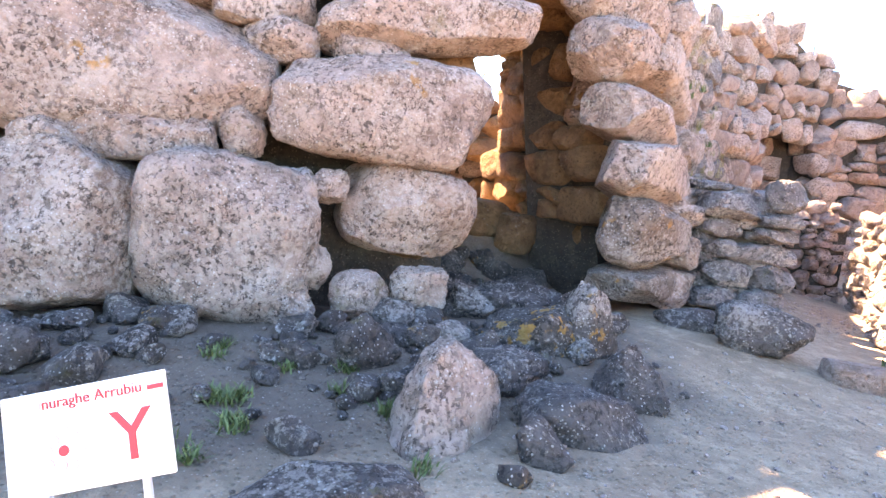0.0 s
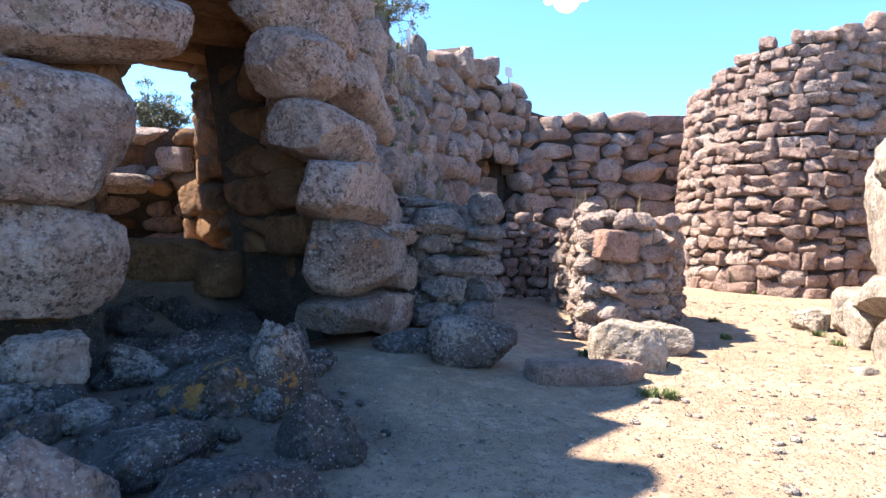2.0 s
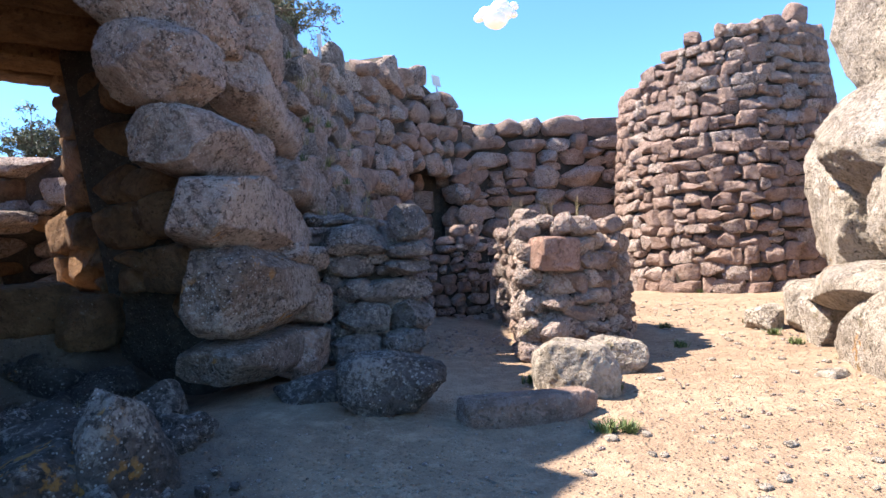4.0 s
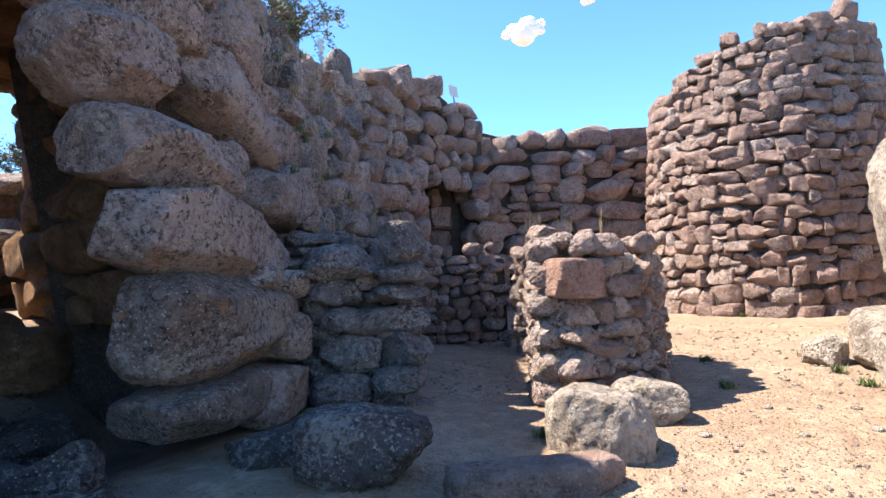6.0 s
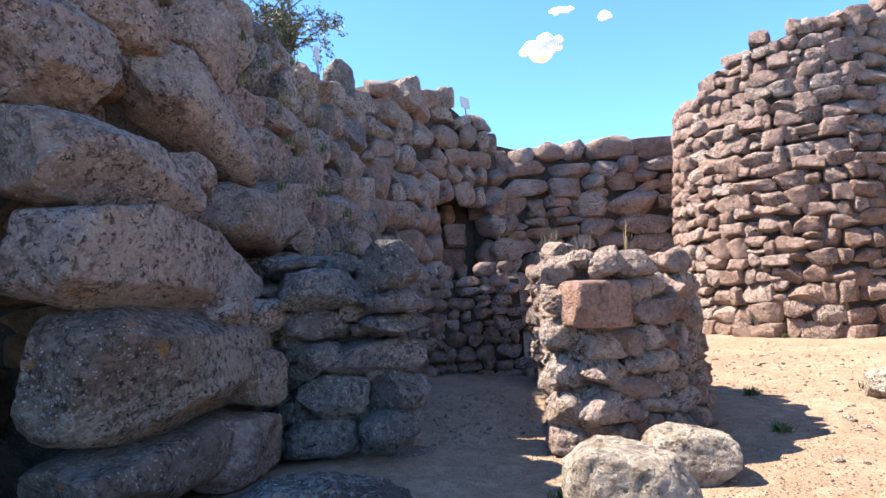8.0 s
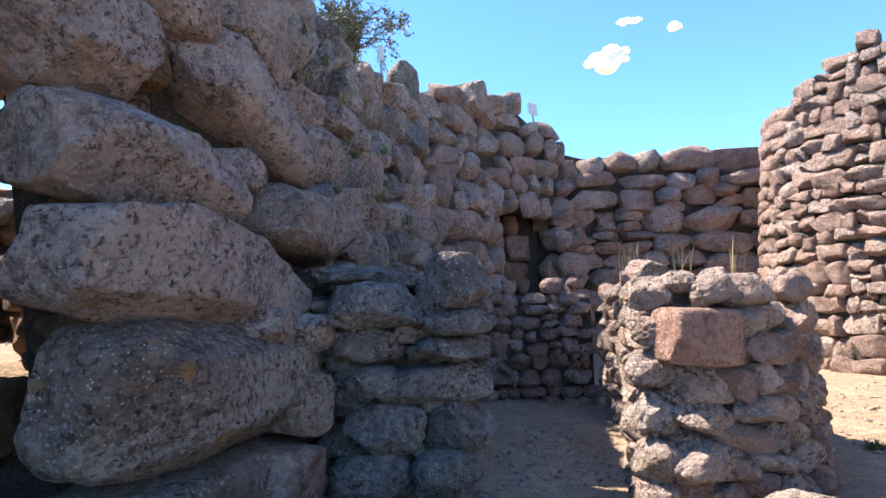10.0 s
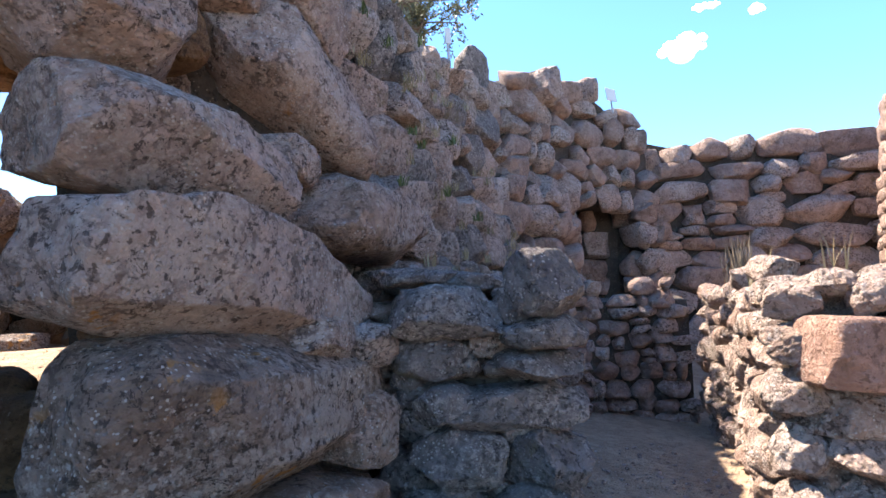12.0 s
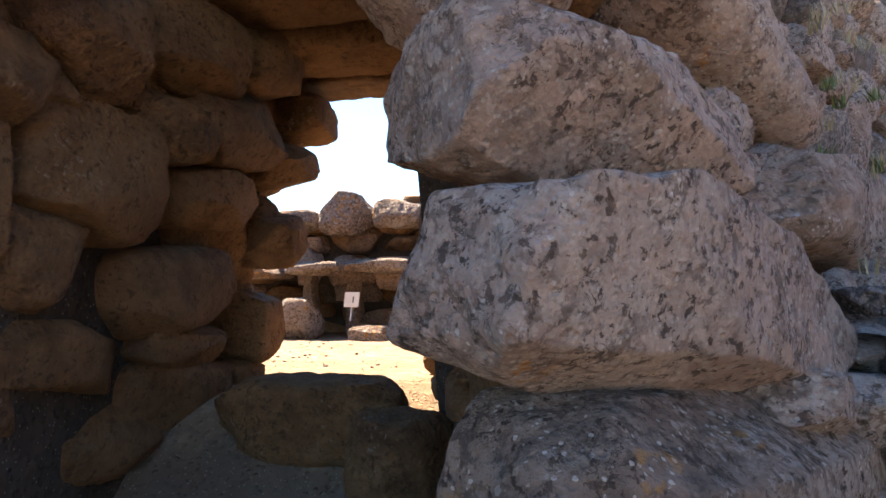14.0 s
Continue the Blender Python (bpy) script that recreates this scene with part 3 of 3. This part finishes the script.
# ---- passage through the thick wall ----
line_pl = Line([(0.05, 4.95), (0.17, 5.0), (0.0, 6.3), (-0.2, 7.6), (-0.35, 7.9), (-1.8, 8.5)], bend=lambda z: -0.2 * (z - 1.6))
passage_w = core("passage_wall_west", line_pl, flat_level(0.1), flat_level(3.7), 0.8, inset=0.3, label="brown inner wall of the passage, its colour warmed for bounced light")
masonry(passage_w, line_pl, flat_level(0.1), flat_level(3.6), 0.5, 0.65, 0.6, BASALT_SHADE_BROWN, 71, n=8, square=3.6, rough=0.09, jumble=6, proud=-0.2)
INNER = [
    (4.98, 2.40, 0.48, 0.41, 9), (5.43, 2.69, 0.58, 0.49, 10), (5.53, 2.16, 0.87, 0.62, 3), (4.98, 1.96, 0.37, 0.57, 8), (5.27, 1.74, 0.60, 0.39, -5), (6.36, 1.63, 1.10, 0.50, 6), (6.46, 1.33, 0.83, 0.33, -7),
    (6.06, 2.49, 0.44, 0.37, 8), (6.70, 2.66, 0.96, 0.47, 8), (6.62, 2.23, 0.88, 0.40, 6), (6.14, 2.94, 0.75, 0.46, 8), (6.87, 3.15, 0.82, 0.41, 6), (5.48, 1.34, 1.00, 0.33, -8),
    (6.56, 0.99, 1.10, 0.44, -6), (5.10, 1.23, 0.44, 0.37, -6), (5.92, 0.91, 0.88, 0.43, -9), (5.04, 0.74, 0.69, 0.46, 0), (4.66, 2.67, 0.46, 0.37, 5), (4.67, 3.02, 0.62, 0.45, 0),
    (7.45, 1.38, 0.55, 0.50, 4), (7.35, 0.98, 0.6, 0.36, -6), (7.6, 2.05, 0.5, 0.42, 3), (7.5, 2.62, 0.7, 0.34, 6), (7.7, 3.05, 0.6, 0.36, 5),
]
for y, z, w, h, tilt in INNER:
    boulder(-0.04 - 0.13 * (y - 4.75) + 0.2 * (z - 1.6), y, z, w, 0.6, h, 97, tilt, parent=passage_w, material=BASALT_SHADE_BROWN, square=4.4, cuts=14, rough=0.06)
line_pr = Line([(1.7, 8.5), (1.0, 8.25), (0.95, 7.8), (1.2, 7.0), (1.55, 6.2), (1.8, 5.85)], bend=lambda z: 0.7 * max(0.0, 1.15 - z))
passage_e = core("passage_wall_east", line_pr, flat_level(0.3), flat_level(3.4), 0.6, inset=0.3, label="inner wall of the passage, shade put into its dark brown stones")
masonry(passage_e, line_pr, flat_level(0.6), flat_level(3.5), 0.42, 0.6, 0.6, BASALT_SHADE_BROWN, 72, n=8, square=3.8, rough=0.08, jumble=6)
# The upper blocks are added out of view, to cast shade over the kerb.
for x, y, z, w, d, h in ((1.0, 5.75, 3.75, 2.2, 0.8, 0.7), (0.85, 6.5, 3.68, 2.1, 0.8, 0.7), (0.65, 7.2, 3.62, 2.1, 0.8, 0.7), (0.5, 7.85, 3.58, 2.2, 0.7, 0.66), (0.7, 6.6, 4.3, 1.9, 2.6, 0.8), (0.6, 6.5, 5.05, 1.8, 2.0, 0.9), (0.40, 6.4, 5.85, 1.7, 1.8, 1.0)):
    lintel = boulder(x, y, z, w, d, h, 5, 0, material=BASALT_SHADE_BROWN, square=5, name="lintel")
    tagged(lintel, "massive rough basalt block over the passage, the upper ones unseen shadow casters", "lintel", "lintels over the passage")
# Sill stones take the same shade-darkened brown.
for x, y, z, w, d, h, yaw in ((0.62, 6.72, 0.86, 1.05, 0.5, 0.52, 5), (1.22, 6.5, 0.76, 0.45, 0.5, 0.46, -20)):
    tagged(boulder(x, y, z, w, d, h, yaw, 0, name="sill_stone", material=BASALT_SHADE_BROWN, square=5.5, rough=0.10), "basalt block across the foot of the passage, toned dark for shade", "stone block", "sill stones")

# ---- court behind the passage ----
line_f = Line([(-9.0, 10.0), (-5.5, 11.6), (-2.5, 12.1), (0.0, 12.2), (3.0, 11.6), (5.0, 11.2)], bend=lambda z: 0.7 if z < 2.0 else 0.05)
court = core("court_wall", line_f, flat_level(0.9), level((0, 3.3), (6, 2.8), (8, 2.9), (10, 3.2), (14, 3.6)), 1.5, inset=0.25, label="sunlit ruined wall of the inner court")
masonry(court, line_f, flat_level(0.9), level((0, 3.3), (6, 2.85), (8, 2.9), (10, 3.3), (14, 3.6)), 0.42, 0.75, 0.55, BASALT, 81, n=5, square=3.6, keep=120, mats=[BASALT, BASALT_SHADE_BROWN])
for x, y, z, w, d, h, yaw in ((-2.12, 11.5, 1.28, 0.66, 0.6, 0.58, 10), (-2.75, 11.6, 1.2, 0.45, 0.5, 0.5, 0), (-0.85, 11.3, 1.08, 0.6, 0.4, 0.26, 0), (-2.3, 12.2, 1.5, 0.24, 0.3, 1.0, 0), (-1.55, 12.25, 1.5, 0.24, 0.3, 1.0, 0), (-2.0, 11.9, 2.06, 1.0, 0.7, 0.2, 5), (-1.0, 12.0, 2.1, 1.1, 0.7, 0.22, -3), (-3.0, 11.8, 2.0, 0.9, 0.7, 0.2, 0), (0.0, 12.0, 2.1, 0.9, 0.7, 0.24, -3), (-1.75, 12.4, 3.0, 0.9, 0.7, 0.7, 20), (-0.8, 12.4, 2.95, 0.9, 0.7, 0.5, 0), (-2.6, 12.3, 2.85, 0.8, 0.7, 0.4, 0)):
    tagged(boulder(x, y, z, w, d, h, yaw, 0, name="court_block", material=BASALT_BROWN), "weathered basalt block in the inner court", "stone block", "blocks of the court")

# ---- fallen stones in the foreground ----
FALLEN = [
    (1.00, 3.66, 0.18, 1.00, 0.70, 0.52, 10, 10, 0, 0.3), (1.38, 3.64, 0.30, 0.66, 0.62, 0.78, 25, 12, 0, 0.62), (1.45, 2.92, 0.10, 0.58, 0.50, 0.54, -20, 14, 0, 0.5),
    (0.21, 2.28, 0.04, 1.15, 0.62, 0.80, 70, 13, 0, 0.38), (1.04, 2.42, 0.0, 0.80, 0.58, 0.42, 10, -5), (-0.30, 1.50, 0.0, 0.75, 0.45, 0.25, 10, 0),
    (-0.30, 2.95, 0.22, 0.34, 0.26, 0.36, 30, 30), (3.13, 4.22, 0.30, 0.76, 0.58, 0.42, -18, -3), (2.75, 4.75, 0.2, 0.6, 0.5, 0.25, 0, 0), (0.62, 2.95, 0.12, 0.6, 0.5, 0.3, 0, 5),
]
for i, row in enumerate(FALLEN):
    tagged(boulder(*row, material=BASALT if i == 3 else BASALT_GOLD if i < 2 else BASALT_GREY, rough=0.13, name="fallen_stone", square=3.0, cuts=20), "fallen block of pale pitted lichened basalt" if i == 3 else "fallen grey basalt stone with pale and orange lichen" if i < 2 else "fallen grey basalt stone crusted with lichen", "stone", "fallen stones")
tagged(boulder(3.95, 3.66, 0.06, 1.0, 0.32, 0.27, -17, -3, material=BASALT_RED, name="kerb_stone", square=5), "long low kerb stone half sunk in the earth", "kerb stone")
for row in ((4.72, 4.02, 0.18, 0.60, 0.70, 0.46, -25, -6), (5.58, 4.36, 0.12, 0.50, 0.46, 0.36, -30, -12), (8.75, 4.70, 0.12, 0.50, 0.4, 0.34, 0, 0), (9.0, 4.15, 0.25, 0.75, 0.65, 0.7, 20, 0), (8.35, 3.70, 0.2, 0.7, 0.6, 0.55, 50, 0), (6.6, 2.9, 0.02, 0.3, 0.2, 0.10, 0, 0), (8.0, 3.1, 0.0, 0.4, 0.25, 0.14, 30, 0)):
    tagged(boulder(*row, material=BASALT_PALE, name="pale_stone", square=6, cuts=13, rough=0.07), "pale sunlit basalt stone on the path", "stone", "pale stones")

# ---- wall of huge pale boulders beside the path ----
line_o = Line([(15.5, 6.2), (12.4, 4.8), (10.4, 3.2), (9.0, 1.6), (8.0, 0.0), (7.6, -3.0)], bend=lambda z: 0.2 * z)
top_o = level((0, 4.6), (3, 4.4), (6, 4.4), (12, 4.6))
outcrop = core("wall_east", line_o, flat_level(0), top_o, 1.6, inset=0.5, label="high wall of huge pale sunlit boulders")
masonry(outcrop, line_o, flat_level(0), top_o, 0.95, 1.25, 1.1, BASALT_PALE, 91, n=8, square=3.0, rough=0.10, jumble=8)
for row in (
    (8.66, 2.75, 3.35, 1.7, 1.5, 2.3, 41, 10), (8.31, 2.85, 2.12, 1.9, 1.4, 1.15, 41, 4), (8.91, 3.50, 1.35, 1.2, 1.0, 1.5, 41, 20),
    (7.36, 2.20, 1.28, 1.5, 1.2, 1.3, 41, 8), (8.06, 3.05, 0.65, 2.3, 1.2, 0.5, 41, 0), (7.11, 2.35, 0.25, 2.5, 1.2, 1.0, 41, -4),
    (9.01, 4.15, 0.22, 0.7, 0.6, 0.55, 41, 0), (6.51, 1.00, 0.8, 1.6, 1.4, 1.8, 60, 0), (9.81, 4.00, 1.6, 1.4, 1.0, 1.8, 41, 0),
):
    boulder(*row, parent=outcrop, material=BASALT_PALE, square=3.2, cuts=14, rough=0.12)

# ---- facing stones at the front of the low wall ----
for row in (
    (5.56, 5.10, 0.83, 0.62, 0.40, 0.25, -10, -7), (5.50, 5.05, 0.64, 0.46, 0.38, 0.20, -10, -7), (5.34, 5.22, 1.42, 0.33, 0.35, 0.22, -60, -2),
    (5.53, 4.97, 1.44, 0.41, 0.35, 0.22, -10, 16), (5.40, 5.1, 1.48, 0.24, 0.35, 0.16, -10, -2), (5.30, 5.22, 1.19, 0.30, 0.30, 0.22, -76, -12),
    (5.27, 5.24, 0.93, 0.36, 0.30, 0.22, -78, -3), (5.28, 5.22, 0.64, 0.32, 0.30, 0.25, -76, -6), (5.54, 5.04, 0.38, 0.54, 0.38, 0.28, -10, -6), (5.28, 5.2, 0.36, 0.36, 0.3, 0.26, -76, 0), (5.26, 5.22, 0.12, 0.4, 0.3, 0.24, -78, 0),
):
    boulder(*row, 0.1, 0.35, parent=hut_side, square=3.2, cuts=18, rough=0.15, name="stone")
tagged(boulder(5.44, 4.99, 1.14, 0.43, 0.34, 0.34, -10, -3, parent=hut_side, material=BASALT_BRICK, square=9, cuts=3, rough=0.035, name="squared_stone"), "squared reddish block with pale lichen spots")

# ---- rubble at the foot of the walls ----
rng = np.random.default_rng(5)
rubble_meshes = units(BASALT_GREY, 8, 2.8, 0.13, 12, 16)
for i in range(295):
    if i < 185:
        x = rng.uniform(-2.6, 1.9)
        y = 3.95 + 0.33 * x - abs(rng.normal(0, 0.75)) - 0.15
    else:
        x, y = rng.uniform(0.35, 1.6), rng.uniform(4.2, 6.15)
    if y < 0.6:
        continue
    size = 0.06 + 0.26 * rng.random() ** 2.4 if i < 215 else 0.14 + 0.30 * rng.random() ** 2
    ob = new("rubble_stone", rubble_meshes[rng.integers(12)])
    ob.matrix_world = pose(x, y, ground_height(x, y) + size * 0.22, rng.normal(0, 15), rng.normal(0, 15), rng.uniform(0, 360)) @ Matrix.Diagonal((size * 0.62, size * 0.5, size * 0.42, 1))
    tagged(ob, "loose grey basalt stone lying on dark earth", "stone", "rubble below the wall")


def scattered(name, count, spots, sizes, material, label, seed, flat=0.5):
    """Loose small stones as one object, spread over boxes of the ground (x0, x1, y0, y1)."""
    rng = np.random.default_rng(seed)
    verts, faces, total = [], [], 0
    shapes = [rock_points(2, 700 + i, 3, 3, 0.12) for i in range(10)]
    for _ in range(count):
        x0, x1, y0, y1 = spots[rng.integers(len(spots))]
        x, y = rng.uniform(x0, x1), rng.uniform(y0, y1)
        size = sizes[0] + (sizes[1] - sizes[0]) * rng.random() ** 4
        pts, f = shapes[rng.integers(10)]
        a = rng.uniform(0, 6.28)
        turn = np.array([[math.cos(a), -math.sin(a), 0], [math.sin(a), math.cos(a), 0], [0, 0, 1]])
        verts.append((pts * (size, size * rng.uniform(0.5, 0.9), size * flat)) @ turn.T + (x, y, ground_height(x, y) + size * flat * 0.5))
        faces += [tuple(v + total for v in q) for q in f]
        total += len(pts)
    tagged(new(name, mesh_from(name, np.concatenate(verts), faces, material)), label, "gravel", "", "stuff")


scattered("gravel", 4200, [(1.5, 6, 0.4, 4), (4.4, 9.5, 0.5, 4.6), (7.8, 12, 4, 8.5), (7.8, 11, 4, 9), (-1.5, 2.5, 0.5, 3.6), (4.2, 6, 5.8, 7.6), (-4, 1, 8, 11.5)], (0.004, 0.026), BASALT, "small loose stones on the earth", 3)
scattered("pale_gravel", 700, [(4.4, 9.5, 0.5, 4.6), (7.8, 12, 4, 8.5), (2.8, 6, 0.4, 3)], (0.006, 0.05), BASALT_PALE, "small pale stones on the earth", 4, 0.4)


def tuft(verts, faces, x, y, z, count, height, spread_out, rng, wide=0.006):
    """Adds the blades of one tuft."""
    for _ in range(count):
        a, lean = rng.uniform(0, 6.28), rng.uniform(0.1, 1.0) * spread_out
        h = height * rng.uniform(0.5, 1.1)
        bx, by = x + rng.normal(0, 0.3 * spread_out), y + rng.normal(0, 0.3 * spread_out)
        side = np.array((-math.sin(a), math.cos(a), 0)) * wide
        base, tip = np.array((bx, by, z - 0.01)), np.array((bx + math.cos(a) * lean, by + math.sin(a) * lean, z + h))
        mid = (base + tip) / 2 + (0, 0, h * 0.15)
        k = len(verts)
        verts += [base - side, base + side, mid + side * 0.9, mid - side * 0.9, tip]
        faces += [(k, k + 1, k + 2, k + 3), (k + 3, k + 2, k + 4)]


def weeds(name, spots, material, label, seed, count=40, height=0.12, out=0.1, wide=0.006):
    rng = np.random.default_rng(seed)
    verts, faces = [], []
    for x, y, z in spots:
        tuft(verts, faces, x, y, ground_height(x, y) if z is None else z, count, height, out, rng, wide)
    tagged(new(name, mesh_from(name, verts, faces, material, False)), label, "grass", "", "stuff")


rng = np.random.default_rng(8)
weeds("dry_grass", [(rng.uniform(4.5, 9.5), rng.uniform(0.8, 4.2), None) for _ in range(150)] + [(rng.uniform(8, 12), rng.uniform(4.6, 8.6), None) for _ in range(130)], STRAW, "sparse dry grass on the sunlit earth", 1, 12, 0.018, 0.08, 0.003)
weeds("weeds", [(4.16, 3.12, None), (4.28, 3.05, None), (8.3, 4.35, None), (7.95, 3.9, None), (8.9, 5.0, None), (4.62, 4.45, None), (4.9, 3.75, None), (6.9, 4.6, None), (7.5, 3.1, None), (12.4, 8.2, None), (7.9, 5.6, None)], WEED, "green weeds between the stones", 2, 80, 0.08, 0.11, 0.006)
weeds("weeds", [(-0.96 + rng.normal(0, 0.25), 2.1 + rng.normal(0, 0.3), None) for _ in range(12)] + [(-0.6 + rng.normal(0, 0.3), 2.9 + rng.normal(0, 0.25), None) for _ in range(10)] + [(0.1, 1.75, None), (-0.1, 2.3, None), (0.6, 3.2, None)], WEED, "green weeds among the rubble", 3, 40, 0.07, 0.10, 0.006)
weeds("thistle", [(1.0, 5.0, None), (1.1, 5.15, None), (0.85, 4.9, None)], STRAW, "dry thistle at the foot of the passage", 4, 80, 0.22, 0.16, 0.006)
weeds("wall_grass", [line_a.stand(rng.uniform(2.6, 6.5), rng.uniform(1.6, 4.0))[0] + Vector((0.05, -0.05, 0)) for _ in range(34)], STRAW, "dry grass growing from the wall's joints", 5, 16, 0.12, 0.09, 0.004)
weeds("wall_grass", [line_a.stand(rng.uniform(2.2, 5.5), rng.uniform(2.2, 4.2))[0] + Vector((0.06, -0.06, 0)) for _ in range(12)], WEED, "green tufts growing from the wall's joints", 6, 22, 0.10, 0.08, 0.006)
weeds("wall_grass", [(6.7 - 0.22 * i, 7.15 - 0.3 * i, 1.45) for i in range(4)] + [(5.5, 5.1, 1.5), (5.9, 5.1, 1.45)], STRAW, "thin dry stalks on the low wall", 7, 7, 0.35, 0.12, 0.004)
weeds("dry_shrub", [(6.75, 7.3, 1.45), (6.8, 7.25, 1.45), (6.7, 7.2, 1.5)], BARK, "dark dry shrub on the low wall", 9, 40, 0.5, 0.14, 0.005)


# ---- bush on the wall ----
def bush(x, y, z, reach, height, seed):
    rng = np.random.default_rng(seed)
    root = new("bush")
    root.location = (x, y, z)
    tagged(root, "wild olive bush growing on the wall's top", "bush")
    bm = bmesh.new()
    tips = []

    def limb(a, b, r0, r1):
        axis = (b - a)
        turn = axis.to_track_quat("Z", "Y").to_matrix().to_4x4()
        bmesh.ops.create_cone(bm, cap_ends=True, segments=6, radius1=r0, radius2=r1, depth=axis.length, matrix=Matrix.Translation((a + b) / 2) @ turn)

    for i in range(9):
        ang = i * 0.7 + rng.uniform(-0.3, 0.3)
        a = Vector((0, 0, -0.1))
        b = Vector((math.cos(ang) * reach * 0.4 * rng.uniform(0.5, 1), math.sin(ang) * reach * 0.4 * rng.uniform(0.5, 1), height * rng.uniform(0.35, 0.6)))
        limb(a, b, 0.03, 0.018)
        for _ in range(6):
            c = b + Vector(rng.normal(0, 1, 3) * (reach * 0.25, reach * 0.25, height * 0.2)) + Vector((0, 0, height * 0.18))
            limb(b, c, 0.014, 0.006)
            for _ in range(4):
                d = c + Vector(rng.normal(0, 1, 3) * (0.14, 0.14, 0.12))
                limb(c, d, 0.005, 0.002)
                tips.append((c, d))
    part("branch_work", bm, BARK, root)
    verts, faces = [], []
    for c, d in tips:
        for _ in range(38):
            at = c.lerp(d, rng.uniform(0.2, 1.15)) + Vector(rng.normal(0, 0.035, 3))
            way = Vector(rng.normal(0, 1, 3)).normalized()
            side = way.cross(Vector(rng.normal(0, 1, 3))).normalized() * 0.011
            k = len(verts)
            verts += [at - way * 0.03, at + side, at + way * 0.035, at - side]
            faces.append((k, k + 1, k + 2, k + 3))
    crown = new("crown", mesh_from("crown", verts, faces, LEAF, False))
    crown.parent = root
    return root


bush(4.0, 10.0, 4.5, 1.5, 1.35, 3)
bush(0.5, 14.0, 3.0, 0.9, 1.2, 4)


# ---- signs ----
def words(text, size, x, y, parent, material, name="lettering", align="LEFT", thick=0.0015):
    """Lettering as a flat mesh on a board, in the board's own x and z."""
    curve = bpy.data.curves.new(name, "FONT")
    curve.body, curve.size, curve.align_x, curve.extrude = text, size, align, thick
    made = bpy.data.objects.new(name, curve)
    me = bpy.data.meshes.new_from_object(made)
    bpy.data.objects.remove(made)
    me.materials.append(material)
    ob = new(name, me)
    ob.matrix_world = pose(x, -0.0105, y, 90, 0, 0)
    ob.parent = parent
    return ob


def slab(name, w, d, h, material, parent, at=(0, 0, 0), label="", bevel=0.002):
    bm = bmesh.new()
    bmesh.ops.create_cube(bm, size=1, matrix=Matrix.Translation(at) @ Matrix.Diagonal((w, d, h, 1)))
    bmesh.ops.bevel(bm, geom=bm.edges[:], offset=bevel, segments=1, affect="EDGES")
    return part(name, bm, material, parent, label)


board = new("information_sign")
board.matrix_world = pose(-1.0, 1.085, 0.405, -14, -17, -2) @ Matrix.Scale(1.06, 4)
tagged(board, "white information board with a red letter, leaning among stones", "sign")
slab("panel", 0.50, 0.016, 0.30, WHITE, board)
slab("stripe", 0.05, 0.003, 0.014, RED, board, (0.222, -0.0095, 0.106), bevel=0.0005)
slab("heading", 0.115, 0.003, 0.02, PINK, board, (-0.187, -0.0095, 0.109), "faded orange print", bevel=0.0005)
words("nuraghe Arrubiu", 0.046, -0.125, 0.098, board, RED)
big = words("Y", 0.21, 0.075, -0.09, board, RED, "letter", thick=0.003)
for i in range(9):
    a, r = i * 0.75, (0.0 if i == 0 else 0.042 + 0.008 * (i % 3))
    bm = bmesh.new()
    bmesh.ops.create_cone(bm, cap_ends=True, segments=18, radius1=0.016, radius2=0.016, depth=0.003, matrix=Matrix.Translation((-0.07 + r * math.cos(a), -0.0095, -0.03 + r * math.sin(a))) @ pose(0, 0, 0, 90))
    part("plan_drawing", bm, RED if i == 0 else PINK, board)
for x in (-0.15, 0.15):
    slab("stake", 0.02, 0.02, 0.46, METAL, board, (x, 0.019, -0.26))


def number_sign(x, y, z, w, h, yaw, mark):
    post = new("number_sign")
    post.matrix_world = pose(x, y, z, -8, 0, yaw)
    tagged(post, "small white number sign on a short metal post", "sign", "number signs")
    slab("panel", w, 0.016, h, WHITE, post)
    slab("stake", 0.03, 0.03, h * 1.6, METAL, post, (0, 0.025, -h * 0.6))
    if mark:
        slab("number", w * 0.08, 0.004, h * 0.4, BLACK, post, (w * 0.12, -0.01, 0), bevel=0.0005)


number_sign(-1.25, 11.45, 1.58, 0.26, 0.22, -12, True)
number_sign(9.02, 13.17, 5.62, 0.30, 0.28, 20, False)
number_sign(4.55, 9.35, 4.75, 0.07, 0.22, 0, False)


# ---- clouds ----
def cloud(x, y, z, w, h, seed):
    rng = np.random.default_rng(seed)
    verts, faces, total = [], [], 0
    for _ in range(16):
        p, f = rock_points(8, int(rng.integers(9999)), 2.0, 0, 0.14)
        u = rng.uniform(-0.5, 0.5)
        r = h * (0.62 - 0.7 * abs(u)) * rng.uniform(0.7, 1.1)
        verts.append(p * (r, r, r * 0.8) + (x + u * w * 0.80, y - u * w * 0.60, z + rng.normal(0, 0.12) * h))
        faces += [tuple(v + total for v in q) for q in f]
        total += len(p)
    tagged(new("cloud", mesh_from("cloud", np.concatenate(verts), faces, CLOUD)), "small white fair-weather cloud in a blue sky", "cloud", "clouds", "structure")


cloud(245, 320, 163, 26, 13, 1)
cloud(283, 296, 180, 9, 5, 2)
cloud(262, 316, 190, 16, 5, 6)
